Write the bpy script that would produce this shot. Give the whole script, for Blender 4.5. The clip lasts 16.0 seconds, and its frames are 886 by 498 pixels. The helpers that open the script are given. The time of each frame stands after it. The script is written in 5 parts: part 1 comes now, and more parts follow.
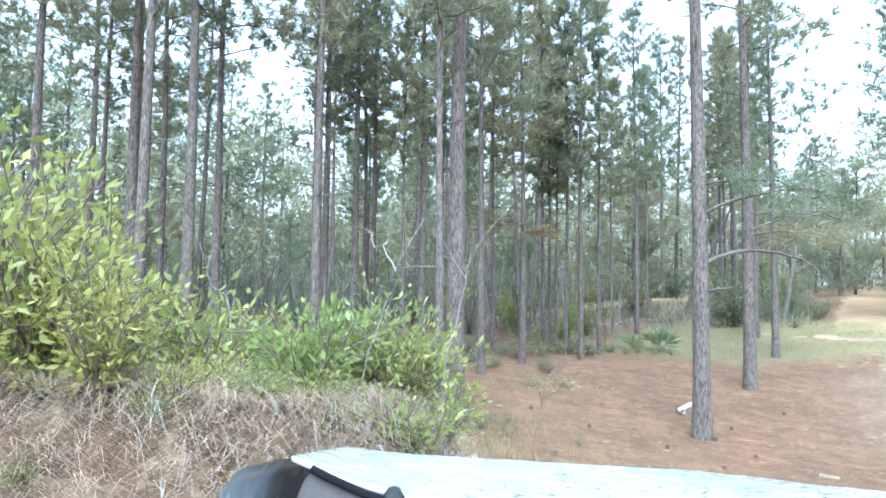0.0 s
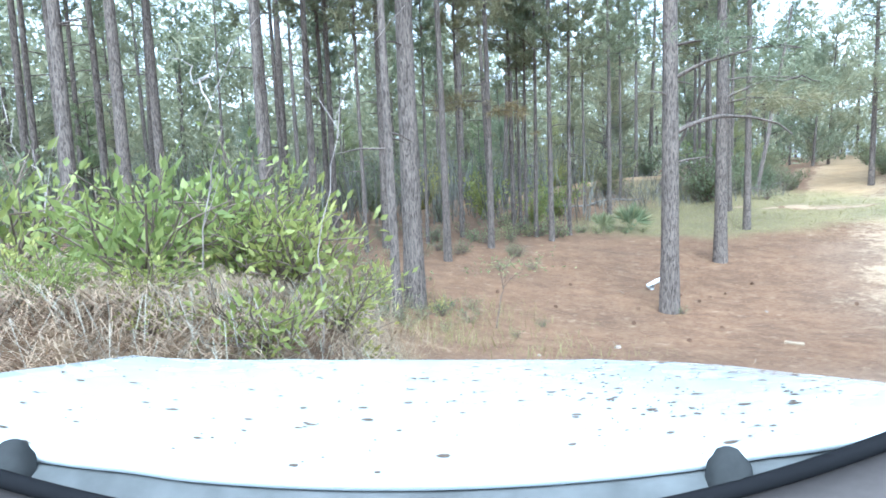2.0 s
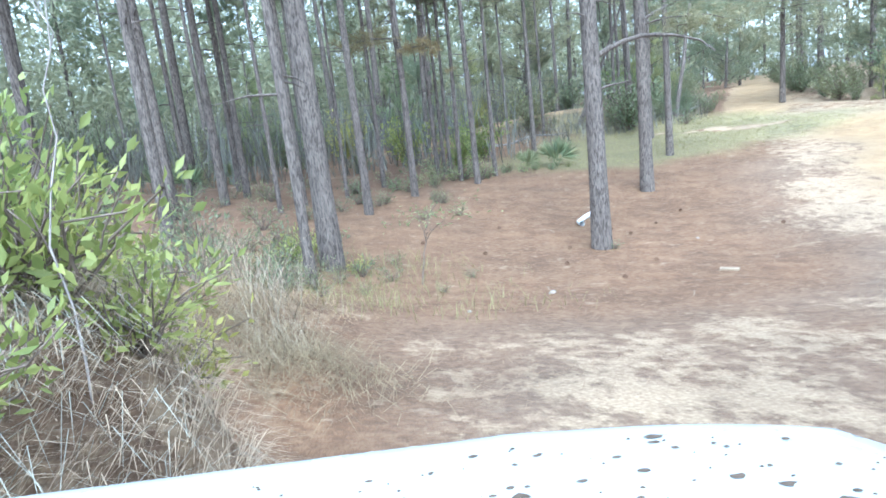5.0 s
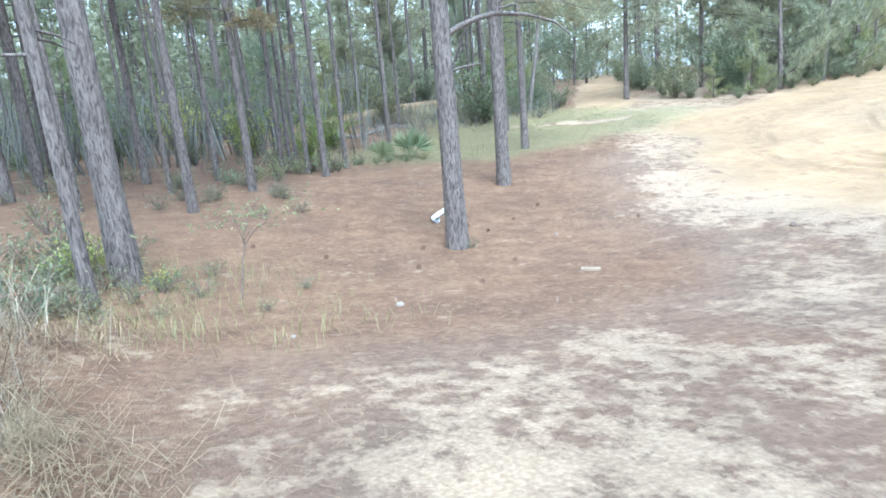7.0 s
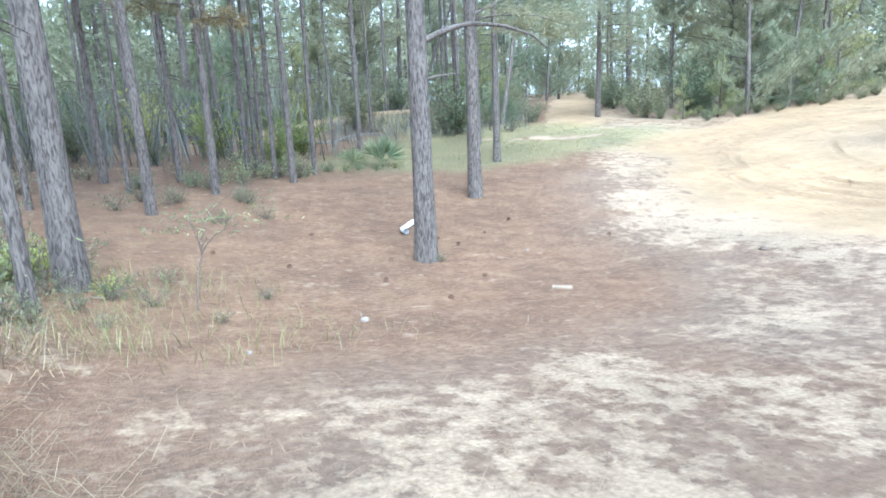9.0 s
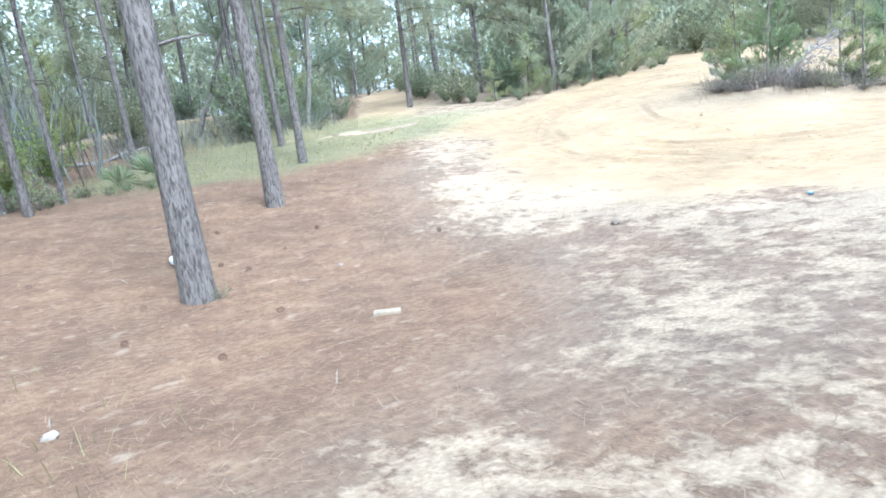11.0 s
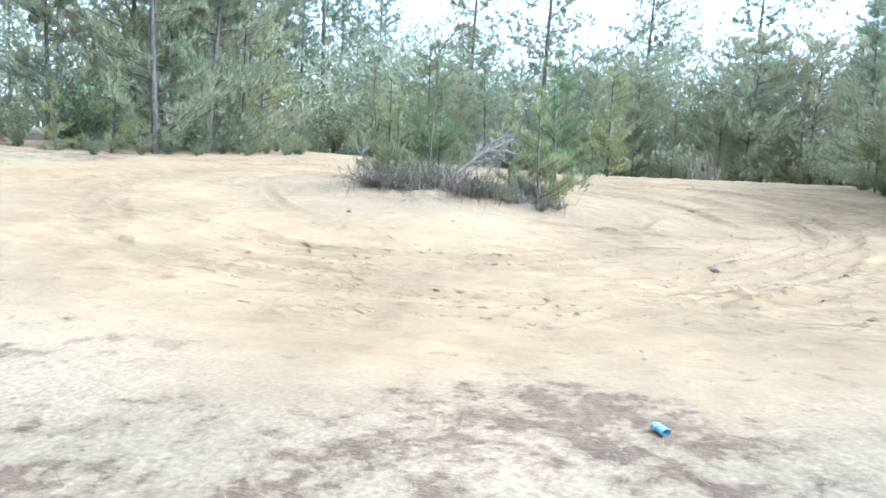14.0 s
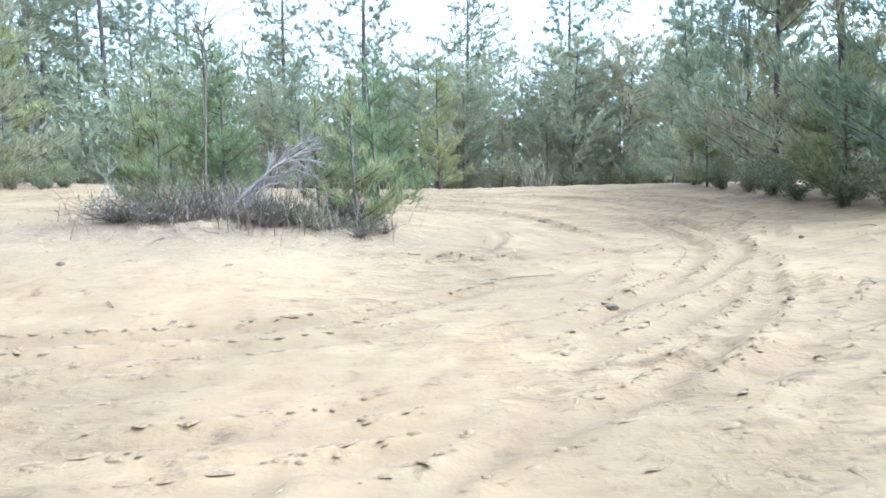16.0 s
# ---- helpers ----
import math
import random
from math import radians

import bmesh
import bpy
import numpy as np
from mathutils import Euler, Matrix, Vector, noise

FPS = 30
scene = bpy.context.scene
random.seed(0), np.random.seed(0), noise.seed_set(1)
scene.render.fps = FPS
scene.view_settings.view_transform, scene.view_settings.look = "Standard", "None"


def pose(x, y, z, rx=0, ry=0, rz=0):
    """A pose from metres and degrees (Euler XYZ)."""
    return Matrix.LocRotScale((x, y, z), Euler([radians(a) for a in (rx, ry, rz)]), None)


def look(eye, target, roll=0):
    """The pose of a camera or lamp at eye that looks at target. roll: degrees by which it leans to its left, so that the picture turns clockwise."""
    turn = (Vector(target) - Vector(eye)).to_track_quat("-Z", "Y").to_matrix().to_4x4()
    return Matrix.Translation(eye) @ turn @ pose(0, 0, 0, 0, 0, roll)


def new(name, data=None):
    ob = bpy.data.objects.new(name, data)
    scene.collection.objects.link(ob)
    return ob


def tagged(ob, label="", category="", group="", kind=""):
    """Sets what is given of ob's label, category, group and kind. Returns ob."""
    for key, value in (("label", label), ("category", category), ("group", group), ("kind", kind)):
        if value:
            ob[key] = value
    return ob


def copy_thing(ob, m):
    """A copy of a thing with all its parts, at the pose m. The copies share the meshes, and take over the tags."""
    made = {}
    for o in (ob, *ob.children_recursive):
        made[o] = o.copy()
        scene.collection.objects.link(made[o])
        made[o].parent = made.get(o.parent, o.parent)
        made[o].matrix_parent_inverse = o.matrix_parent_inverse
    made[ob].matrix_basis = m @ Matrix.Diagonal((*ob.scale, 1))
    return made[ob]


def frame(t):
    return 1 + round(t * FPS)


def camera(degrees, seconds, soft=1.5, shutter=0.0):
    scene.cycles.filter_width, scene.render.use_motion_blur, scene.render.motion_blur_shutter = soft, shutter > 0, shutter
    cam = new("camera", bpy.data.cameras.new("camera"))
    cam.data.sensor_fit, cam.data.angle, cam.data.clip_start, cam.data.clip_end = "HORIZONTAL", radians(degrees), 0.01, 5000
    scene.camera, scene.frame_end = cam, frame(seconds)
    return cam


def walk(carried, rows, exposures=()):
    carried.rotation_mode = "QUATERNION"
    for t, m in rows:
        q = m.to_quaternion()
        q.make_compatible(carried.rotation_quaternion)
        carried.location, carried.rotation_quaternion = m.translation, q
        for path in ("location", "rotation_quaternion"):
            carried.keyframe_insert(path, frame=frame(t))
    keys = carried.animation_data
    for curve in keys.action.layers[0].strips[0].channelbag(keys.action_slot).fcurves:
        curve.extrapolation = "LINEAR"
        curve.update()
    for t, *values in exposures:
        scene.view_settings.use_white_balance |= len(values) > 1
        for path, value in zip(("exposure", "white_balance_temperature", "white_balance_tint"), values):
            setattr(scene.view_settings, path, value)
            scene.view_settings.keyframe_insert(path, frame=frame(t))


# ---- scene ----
import math as _m
cam = camera(70.5, 16.0, soft=1.7)
# seconds, eye x y z, yaw, pitch, roll
EXPOSE = 1.5
PATH = [
    (0, 0.000, 0.000, 1.518, -0.95, 3.73, 0.70),
    (0.5, 0.354, 0.394, 1.319, -1.87, -5.04, 0.91),
    (1, 0.417, 0.600, 1.349, -2.41, -5.52, -0.35),
    (1.5, 0.446, 0.731, 1.352, -2.70, -6.12, -2.29),
    (2, 0.447, 0.735, 1.357, -2.73, -6.17, -2.14),
    (2.5, 0.449, 0.732, 1.350, -2.76, -6.09, -2.34),
    (3, 0.490, 0.764, 1.347, -3.12, -6.27, -3.80),
    (5.5, 0.934, 2.043, 1.196, -12.24, -14.01, -7.32),
    (6, 1.143, 2.434, 1.113, -17.30, -16.04, -6.32),
    (6.5, 1.260, 2.715, 1.095, -19.07, -14.42, -3.50),
    (7, 1.434, 2.994, 1.066, -21.12, -13.15, -5.05),
    (7.5, 1.438, 3.065, 1.057, -21.43, -12.85, -4.59),
    (8, 1.454, 3.052, 1.065, -21.48, -12.82, -4.66),
    (10.5, 2.464, 4.561, 0.832, -32.46, -11.64, -1.15),
    (11, 3.182, 5.266, 0.557, -39.43, -13.27, -7.39),
    (11.5, 3.798, 6.026, 0.465, -43.66, -13.18, 0.40),
    (12, 4.650, 6.721, 0.376, -49.58, -12.36, 1.74),
    (12.5, 5.581, 7.316, 0.211, -55.53, -10.68, 2.53),
    (13, 6.629, 7.866, 0.045, -61.25, -7.98, 3.14),
    (13.5, 7.789, 8.304, -0.071, -67.47, -6.32, 4.14),
    (14, 8.966, 8.614, -0.132, -73.24, -5.61, 3.61),
    (14.5, 10.001, 8.765, -0.098, -78.44, -4.62, 2.17),
    (15, 10.881, 8.824, -0.131, -83.27, -3.85, 1.97),
    (15.5, 11.628, 8.846, -0.150, -86.20, -3.53, 1.60),
    (16, 12.104, 8.837, -0.124, -87.78, -3.36, -0.72),
]


def stand(x, y, z, yaw, pitch, roll):
    a, b = radians(yaw), radians(pitch)
    return look((x, y, z), (x - math.sin(a) * math.cos(b), y + math.cos(a) * math.cos(b), z + math.sin(b)), roll)


walk(cam, [(t, stand(*p)) for t, *p in PATH], [(0.0, EXPOSE + 0.3, 4750, 1.0), (3.0, EXPOSE + 0.28, 4750, 1.0), (6.0, EXPOSE + 0.27, 4600, 1.0), (8.0, EXPOSE + 0.26, 4600, 1.0), (11.0, EXPOSE + 0.38, 4600, 1.0), (13.0, EXPOSE + 0.27, 4600, 1.0), (14.5, EXPOSE + 0.12, 4600, 1.0), (16.0, EXPOSE + 0.1, 4600, 1.0)])

# ---------------------------------------------------------------- light
SUN_AZ, SUN_EL = 186.0, 56.0  # the sun stands behind the first view
world = bpy.data.worlds.new("world")
scene.world = world
world.use_nodes = True
sky = world.node_tree.nodes.new("ShaderNodeTexSky")
sky.sky_type, sky.sun_disc = "NISHITA", False
sky.sun_elevation, sky.sun_rotation = radians(SUN_EL), radians(SUN_AZ)
sky.air_density, sky.dust_density, sky.ozone_density = 1.0, 3.0, 1.0
pale = world.node_tree.nodes.new("ShaderNodeHueSaturation")  # thin white cloud
pale.inputs["Saturation"].default_value, pale.inputs["Value"].default_value = 0.2, 1.38
world.node_tree.links.new(sky.outputs[0], pale.inputs["Color"])
world.node_tree.links.new(pale.outputs[0], world.node_tree.nodes["Background"].inputs[0])
world.node_tree.nodes["Background"].inputs[1].default_value = 0.15
sun = new("sun", bpy.data.lights.new("sun", "SUN"))
sun.data.energy, sun.data.angle, sun.data.color = 1.3, radians(24.0), (1.0, 0.95, 0.87)
sa, se = radians(SUN_AZ), radians(SUN_EL)
sun.matrix_world = look((0, 0, 40), (-math.sin(sa) * math.cos(se), -math.cos(sa) * math.cos(se), 40 - math.sin(se)))

# ---------------------------------------------------------------- small tools
rng = np.random.default_rng(7)


def lattice(ix, iy, seed):
    h = (ix.astype(np.int64) * 374761393 + iy.astype(np.int64) * 668265263 + seed * 1442695041) & 0x7FFFFFFF
    h = ((h ^ (h >> 13)) * 1274126177) & 0x7FFFFFFF
    return ((h ^ (h >> 16)) & 0xFFFF) / 65535.0


def rough(x, y, size, seed=1, octaves=3):
    """Smooth noise from -1 to 1 with waves of that size in metres."""
    x, y = np.asarray(x, float), np.asarray(y, float)
    total, amp, norm = np.zeros(np.broadcast(x, y).shape), 1.0, 0.0
    for o in range(octaves):
        u, v = x / size * 2**o + 17.3 * o, y / size * 2**o - 9.1 * o
        iu, iv = np.floor(u), np.floor(v)
        fu, fv = u - iu, v - iv
        fu, fv = fu * fu * (3 - 2 * fu), fv * fv * (3 - 2 * fv)
        a, b = lattice(iu, iv, seed + o), lattice(iu + 1, iv, seed + o)
        c, d = lattice(iu, iv + 1, seed + o), lattice(iu + 1, iv + 1, seed + o)
        total += amp * ((a + (b - a) * fu) * (1 - fv) + (c + (d - c) * fu) * fv)
        norm, amp = norm + amp, amp * 0.5
    return 2 * total / norm - 1


def smooth(a, b, v):
    s = np.clip((np.asarray(v, float) - a) / (b - a), 0, 1)
    return s * s * (3 - 2 * s)


def bump(x, y, cx, cy, rx, ry=None):
    return np.exp(-(((x - cx) / rx) ** 2 + ((y - cy) / (ry or rx)) ** 2) / 2)


# ---------------------------------------------------------------- the lie of the land
ISLAND = (22.4, 12.6)


def land(x, y):
    """The broad height of the ground: a hollow between a bank, the woods and a rising sand clearing."""
    X, Y = 3 * np.tanh((x - 8) / 30), 3 * np.tanh((y - 10) / 30)
    z = -0.25 - 0.012 * X - 0.085 * Y + 0.191 * X * X + 0.13 * X * Y + 0.098 * Y * Y
    z = z - 1.089 * bump(x, y, 5, 11, 6) - 0.211 * bump(x, y, 10, 12, 6) - 0.827 * bump(x, y, 20, 10, 6)
    z = z - 0.386 * bump(x, y, 12, 20, 7) + 0.233 * bump(x, y, 2, 14, 6) - 0.059 * bump(x, y, 22, 26, 7)
    z = z + 0.9 * bump(x, y, 12.5, 36.8, 5.5, 3.2) + 0.3 * bump(x, y, 25.0, 39.5, 8, 5)
    return z + 0.657 * bump(x, y, 22, 12.5, 3) + 0.336 * bump(x, y, 37, -2, 9)


def bank(x, y):
    """The spoil bank beside the way in, and a low straw-covered ridge further on."""
    r = (np.abs((x + 1.45) / 1.95) ** 3 + np.abs((y - 3.5) / 1.15) ** 3) ** (1 / 3) + 0.09 * rough(x, y, 0.6, 12, 3)
    return 1.2 * (1 - smooth(0.66, 1.04, r)) + 0.35 * bump(x, y, -0.9, 8.7, 0.9, 0.7) + 0.2 * bump(x, y, 0.3, 6.3, 0.35, 0.45) + 0.2 * bump(x, y, -0.25, 7.4, 0.45, 0.6)


def open_sand(x, y):
    """How far inside the bare clearing a place lies, in metres."""
    west = x - 12.9 - 0.6 * np.maximum(0, y - 13.5) + 1.1 * rough(x, y, 2.6, 51, 3)
    north = 22.4 + 0.05 * (x - 20) + 0.7 * np.sin(x * 0.5) + 5.0 * smooth(34.5, 38.5, x) - y
    road = 1.25 - 0.85 * np.abs((x - 19.6) - 0.72 * (y - 28.0)) + 0.5 * rough(x, y, 1.6, 52, 3)
    road = np.where((y > 26.5) & (y < 70), road, -5.0)
    trail = 1.0 - np.abs(y - 35.3 - 0.2 * (x - 9.0)) + 0.5 * rough(x, y, 1.4, 53, 3)
    trail = np.where((x > 3) & (x < 16), trail, -5.0)
    return np.maximum(np.maximum(np.minimum(west, north), road), trail)


# washed-out spots in the thin grass: centre x y, half widths
WHITE_SPOTS = [(16.15, 25.7, 0.34, 0.4), (16.9, 24.6, 0.4, 0.34), (15.3, 26.0, 0.3, 0.16), (16.2, 25.0, 0.3, 0.12), (17.8, 24.2, 0.4, 0.16), (14.6, 26.9, 0.35, 0.2)]


def sandy(x, y):
    """1 on bare sand, 0 on pine litter, between in the trodden patches."""
    x, y = np.asarray(x, float), np.asarray(y, float)
    base = np.full(np.broadcast(x, y).shape, -1.0)
    # the way in runs along the south edge of the litter
    south = 8.5 + 0.1 * np.clip(x - 3, 0, 4) + 1.0 * np.clip(x - 7, 0, 4) + 0.45 * rough(x, y, 1.6, 61, 3)
    base = np.maximum(base, -1.0 + 0.9 * smooth(-0.15, 1.1, south - y) * smooth(0.2, 2.0, x + 0.4))
    # thinning litter before the clearing
    base = np.maximum(base, -1.0 + 1.22 * smooth(-4.9, -0.9, x - 12.3 - 0.62 * np.maximum(0, y - 13.0)))
    for cx, cy, rx, ry in WHITE_SPOTS:
        base = np.maximum(base, -1.0 + 2.3 * bump(x, y, cx, cy, rx, ry))
    base = np.maximum(base, -1.0 + 0.95 * bump(x, y, 16.3, 25.2, 2.4, 0.9))
    base = np.maximum(base, -1.0 + 1.1 * bump(x, y, -3.0, 25.2, 4.0, 0.6))
    base = np.maximum(base, -1.0 + 1.0 * bump(x, y, -7.0, 33.0, 5.0, 0.8))
    base = np.maximum(base, -1.0 + 0.85 * bump(x, y, 8.5, 11.4, 0.9, 0.28))
    base = np.maximum(base, -1.0 + 0.95 * bump(x, y, 3.45, 12.0, 0.25, 0.35))
    base = np.where(bank(x, y) > 0.05, np.where(y < 5, 0.05, -0.35), base)
    base = base + 2.6 * smooth(-0.4, 1.0, open_sand(x, y)) - 1.7 * bump(x, y, 22.2, 12.8, 1.1, 1.9)
    return smooth(-0.75, 0.75, base + 0.45 * rough(x, y, 1.5, 5, 3) + 0.35 * rough(x, y, 0.5, 8, 3))


# arcs that wheels have worn round the hummock: centre x y, radius, wear
ARCS = [(21.8, 12.3, 4.7, 1.0), (21.4, 11.6, 5.6, 0.8), (22.3, 12.6, 6.3, 1.0), (21.2, 12.9, 6.9, 0.7), (22.6, 11.8, 7.6, 0.9), (23.4, 12.2, 8.3, 0.7),
        (22.0, 13.4, 9.2, 0.8), (24.6, 10.4, 6.2, 0.9), (25.6, 9.2, 5.0, 0.8), (23.2, 9.8, 8.8, 0.7), (20.4, 17.5, 9.6, 0.5), (27.2, 9.6, 6.6, 0.7)]


def dusty(x, y):
    """How far wheels have ground the litter into grey dust."""
    near = smooth(-5.0, -1.6, x - 12.3 - 0.62 * np.maximum(0, y - 13.0))
    way = smooth(-0.6, 1.2, 8.7 + 0.1 * np.clip(x - 3, 0, 4) + 1.0 * np.clip(x - 7, 0, 4) - y) * smooth(0.2, 2.0, x)
    way = np.maximum(way, smooth(0.02, 0.2, bank(x, y)) * (y < 5))
    return np.maximum(near, way) * (1 - smooth(-2.0, -0.3, y - 20.5)) * np.clip(0.8 + 0.5 * rough(x, y, 1.8, 91, 3), 0, 1)


def wheel_marks(x, y):
    """Height and share of the grooves that wheels left, with a berm on either side, broken where they were driven over."""
    z, groove = np.zeros(np.broadcast(x, y).shape), np.zeros(np.broadcast(x, y).shape)
    waver = 0.28 * rough(x, y, 3.5, 31, 2)
    for k, (cx, cy, rad, wear) in enumerate(ARCS):
        r = np.hypot(x - cx, y - cy) + waver
        for track in (-0.75, 0.75):
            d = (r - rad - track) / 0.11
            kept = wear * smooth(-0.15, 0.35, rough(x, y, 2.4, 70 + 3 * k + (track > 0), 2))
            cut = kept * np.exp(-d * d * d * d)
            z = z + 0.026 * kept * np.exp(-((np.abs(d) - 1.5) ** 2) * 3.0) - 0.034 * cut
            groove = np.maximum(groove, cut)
    island = smooth(2.2, 3.6, np.hypot((x - ISLAND[0]), (y - ISLAND[1]) * 0.8)) * smooth(0.3, 2.5, open_sand(x, y))
    return z * island, groove * island


def ruts(x, y):
    """Wheel marks, and the churned sand between them."""
    churned = np.maximum(0, rough(x, y, 0.5, 34, 3) - 0.12) * smooth(-0.1, 0.5, rough(x, y, 2.2, 35, 2))
    loose = 0.13 * churned + 0.04 * np.maximum(0, rough(x, y, 0.9, 36, 2) - 0.2)
    return wheel_marks(x, y)[0] + loose * smooth(0.3, 2.5, open_sand(x, y))


def height(x, y):
    x, y = np.asarray(x, float), np.asarray(y, float)
    s = sandy(x, y)
    z = land(x, y) + bank(x, y)
    z = z + 0.03 * rough(x, y, 3.0, 3, 2) + 0.018 * rough(x, y, 0.6, 4, 3) * (0.5 + 0.5 * s)
    return z + ruts(x, y) * s


def ground_at(x, y):
    return float(height(np.array([x]), np.array([y]))[0])


def part(name, bm, material, parent=None, label=""):
    """Links a bmesh or a mesh as one object, under its thing."""
    if isinstance(bm, bmesh.types.BMesh):
        me = bpy.data.meshes.new(name)
        bm.to_mesh(me)
        bm.free()
    else:
        me = bm
    if material and not me.materials:
        me.materials.append(material)
    ob = new(name, me)
    if parent:
        ob.parent = parent
    if label:
        ob["label"] = label
    return ob


def mesh(name, verts, faces, smooth_faces=False):
    """A mesh from arrays: faces all of one size."""
    verts, faces = np.asarray(verts, np.float32), np.asarray(faces, np.int32)
    me = bpy.data.meshes.new(name)
    n, k = faces.shape
    me.vertices.add(len(verts))
    me.vertices.foreach_set("co", verts.ravel())
    me.loops.add(n * k)
    me.loops.foreach_set("vertex_index", faces.ravel())
    me.polygons.add(n)
    me.polygons.foreach_set("loop_start", np.arange(n, dtype=np.int32) * k)
    if smooth_faces:
        me.polygons.foreach_set("use_smooth", np.ones(n, bool))
    me.update(calc_edges=True)
    me.validate()
    return me


# ---------------------------------------------------------------- materials
def material(name, rough_value=0.8):
    m = bpy.data.materials.new(name)
    m.use_nodes = True
    b = m.node_tree.nodes["Principled BSDF"]
    b.inputs["Roughness"].default_value = rough_value
    return m, m.node_tree.nodes, m.node_tree.links, b


def ramp(nodes, stops):
    r = nodes.new("ShaderNodeValToRGB")
    while len(r.color_ramp.elements) < len(stops):
        r.color_ramp.elements.new(0.5)
    for e, (p, c) in zip(r.color_ramp.elements, stops):
        e.position, e.color = p, (*c, 1)
    return r


def noise_node(nodes, links, scale, detail=4, vector=None, stretch=None):
    n = nodes.new("ShaderNodeTexNoise")
    n.inputs["Scale"].default_value, n.inputs["Detail"].default_value = scale, detail
    co = nodes.new("ShaderNodeTexCoord")
    src = co.outputs["Object"]
    if stretch:
        mp = nodes.new("ShaderNodeMapping")
        mp.inputs["Scale"].default_value = stretch
        links.new(src, mp.inputs["Vector"])
        src = mp.outputs["Vector"]
    links.new(src, n.inputs["Vector"])
    return n


def mix(nodes, links, fac, a, b, mode="MIX"):
    m = nodes.new("ShaderNodeMix")
    m.data_type, m.blend_type = "RGBA", mode
    for socket, v in ((m.inputs[0], fac), (m.inputs[6], a), (m.inputs[7], b)):
        if isinstance(v, (int, float)):
            socket.default_value = v
        elif isinstance(v, tuple):
            socket.default_value = (*v, 1)
        else:
            links.new(v, socket)
    return m.outputs[2]


def relief(nodes, links, b, source, strength, distance):
    n = nodes.new("ShaderNodeBump")
    n.inputs["Strength"].default_value, n.inputs["Distance"].default_value = strength, distance
    links.new(source, n.inputs["Height"])
    links.new(n.outputs[0], b.inputs["Normal"])


def ground_material():
    m, n, l, b = material("ground", 0.95)
    big, mid, fine = (noise_node(n, l, s, 6) for s in (0.6, 2.5, 28.0))
    sand = ramp(n, [(0.25, (0.238, 0.152, 0.073)), (0.5, (0.305, 0.206, 0.104)), (0.75, (0.367, 0.264, 0.141))])
    l.new(mix(n, l, 0.4, mid.outputs["Fac"], noise_node(n, l, 9.0, 8, stretch=(1.0, 0.6, 1.0)).outputs["Fac"]), sand.inputs[0])
    pale = ramp(n, [(0.3, (0.235, 0.165, 0.1)), (0.7, (0.385, 0.29, 0.185))])
    l.new(fine.outputs["Fac"], pale.inputs[0])
    litter = ramp(n, [(0.32, (0.085, 0.045, 0.022)), (0.5, (0.165, 0.092, 0.046)), (0.68, (0.262, 0.166, 0.09))])
    needles = noise_node(n, l, 60.0, 3, stretch=(1.0, 0.35, 1.0))
    strewn = noise_node(n, l, 14.0, 8, stretch=(0.8, 1.0, 1.0))
    l.new(mix(n, l, 0.42, mix(n, l, 0.4, mid.outputs["Fac"], needles.outputs["Fac"]), strewn.outputs["Fac"]), litter.inputs[0])
    fleck = ramp(n, [(0.63, (0, 0, 0)), (0.72, (0.55, 0.55, 0.55))])
    l.new(noise_node(n, l, 5.5, 8, stretch=(0.6, 1.0, 1.0)).outputs["Fac"], fleck.inputs[0])
    spots = mix(n, l, fleck.outputs[0], litter.outputs[0], (0.36, 0.275, 0.19))
    grass = ramp(n, [(0.3, (0.13, 0.127, 0.052)), (0.7, (0.25, 0.235, 0.11))])
    l.new(fine.outputs["Fac"], grass.inputs[0])
    a = {}
    for key in ("sand", "grass", "clean", "dusty"):
        at = n.new("ShaderNodeAttribute")
        at.attribute_name = key
        a[key] = at.outputs["Fac"]
    bare = mix(n, l, a["clean"], pale.outputs[0], sand.outputs[0])
    crisp = n.new("ShaderNodeMath")
    crisp.operation = "ADD"
    l.new(a["sand"], crisp.inputs[0])
    speck = n.new("ShaderNodeMath")
    speck.operation = "MULTIPLY_ADD"
    flakes = noise_node(n, l, 4.5, 10, stretch=(1.0, 0.8, 1.0))
    flakes.inputs["Roughness"].default_value = 0.74
    l.new(flakes.outputs["Fac"], speck.inputs[0])
    speck.inputs[1].default_value, speck.inputs[2].default_value = 3.4, -1.7
    l.new(speck.outputs[0], crisp.inputs[1])
    edge = ramp(n, [(0.36, (0, 0, 0)), (0.54, (0.55, 0.55, 0.55)), (0.8, (0.95, 0.95, 0.95))])
    l.new(crisp.outputs[0], edge.inputs[0])
    dust = ramp(n, [(0.32, (0.12, 0.08, 0.05)), (0.5, (0.182, 0.127, 0.083)), (0.68, (0.27, 0.197, 0.132))])
    l.new(mix(n, l, 0.5, strewn.outputs["Fac"], flakes.outputs["Fac"]), dust.inputs[0])
    ground_in = n.new("ShaderNodeMath")
    ground_in.operation, ground_in.inputs[1].default_value = "MULTIPLY", 0.75
    l.new(a["dusty"], ground_in.inputs[0])
    c = mix(n, l, edge.outputs[0], mix(n, l, ground_in.outputs[0], spots, dust.outputs[0]), bare)
    c = mix(n, l, a["grass"], c, grass.outputs[0])
    blotch = ramp(n, [(0.3, (0.78, 0.77, 0.76)), (0.7, (1.08, 1.06, 1.04))])
    l.new(big.outputs["Fac"], blotch.inputs[0])
    tone = mix(n, l, 1.0, c, blotch.outputs[0], "MULTIPLY")
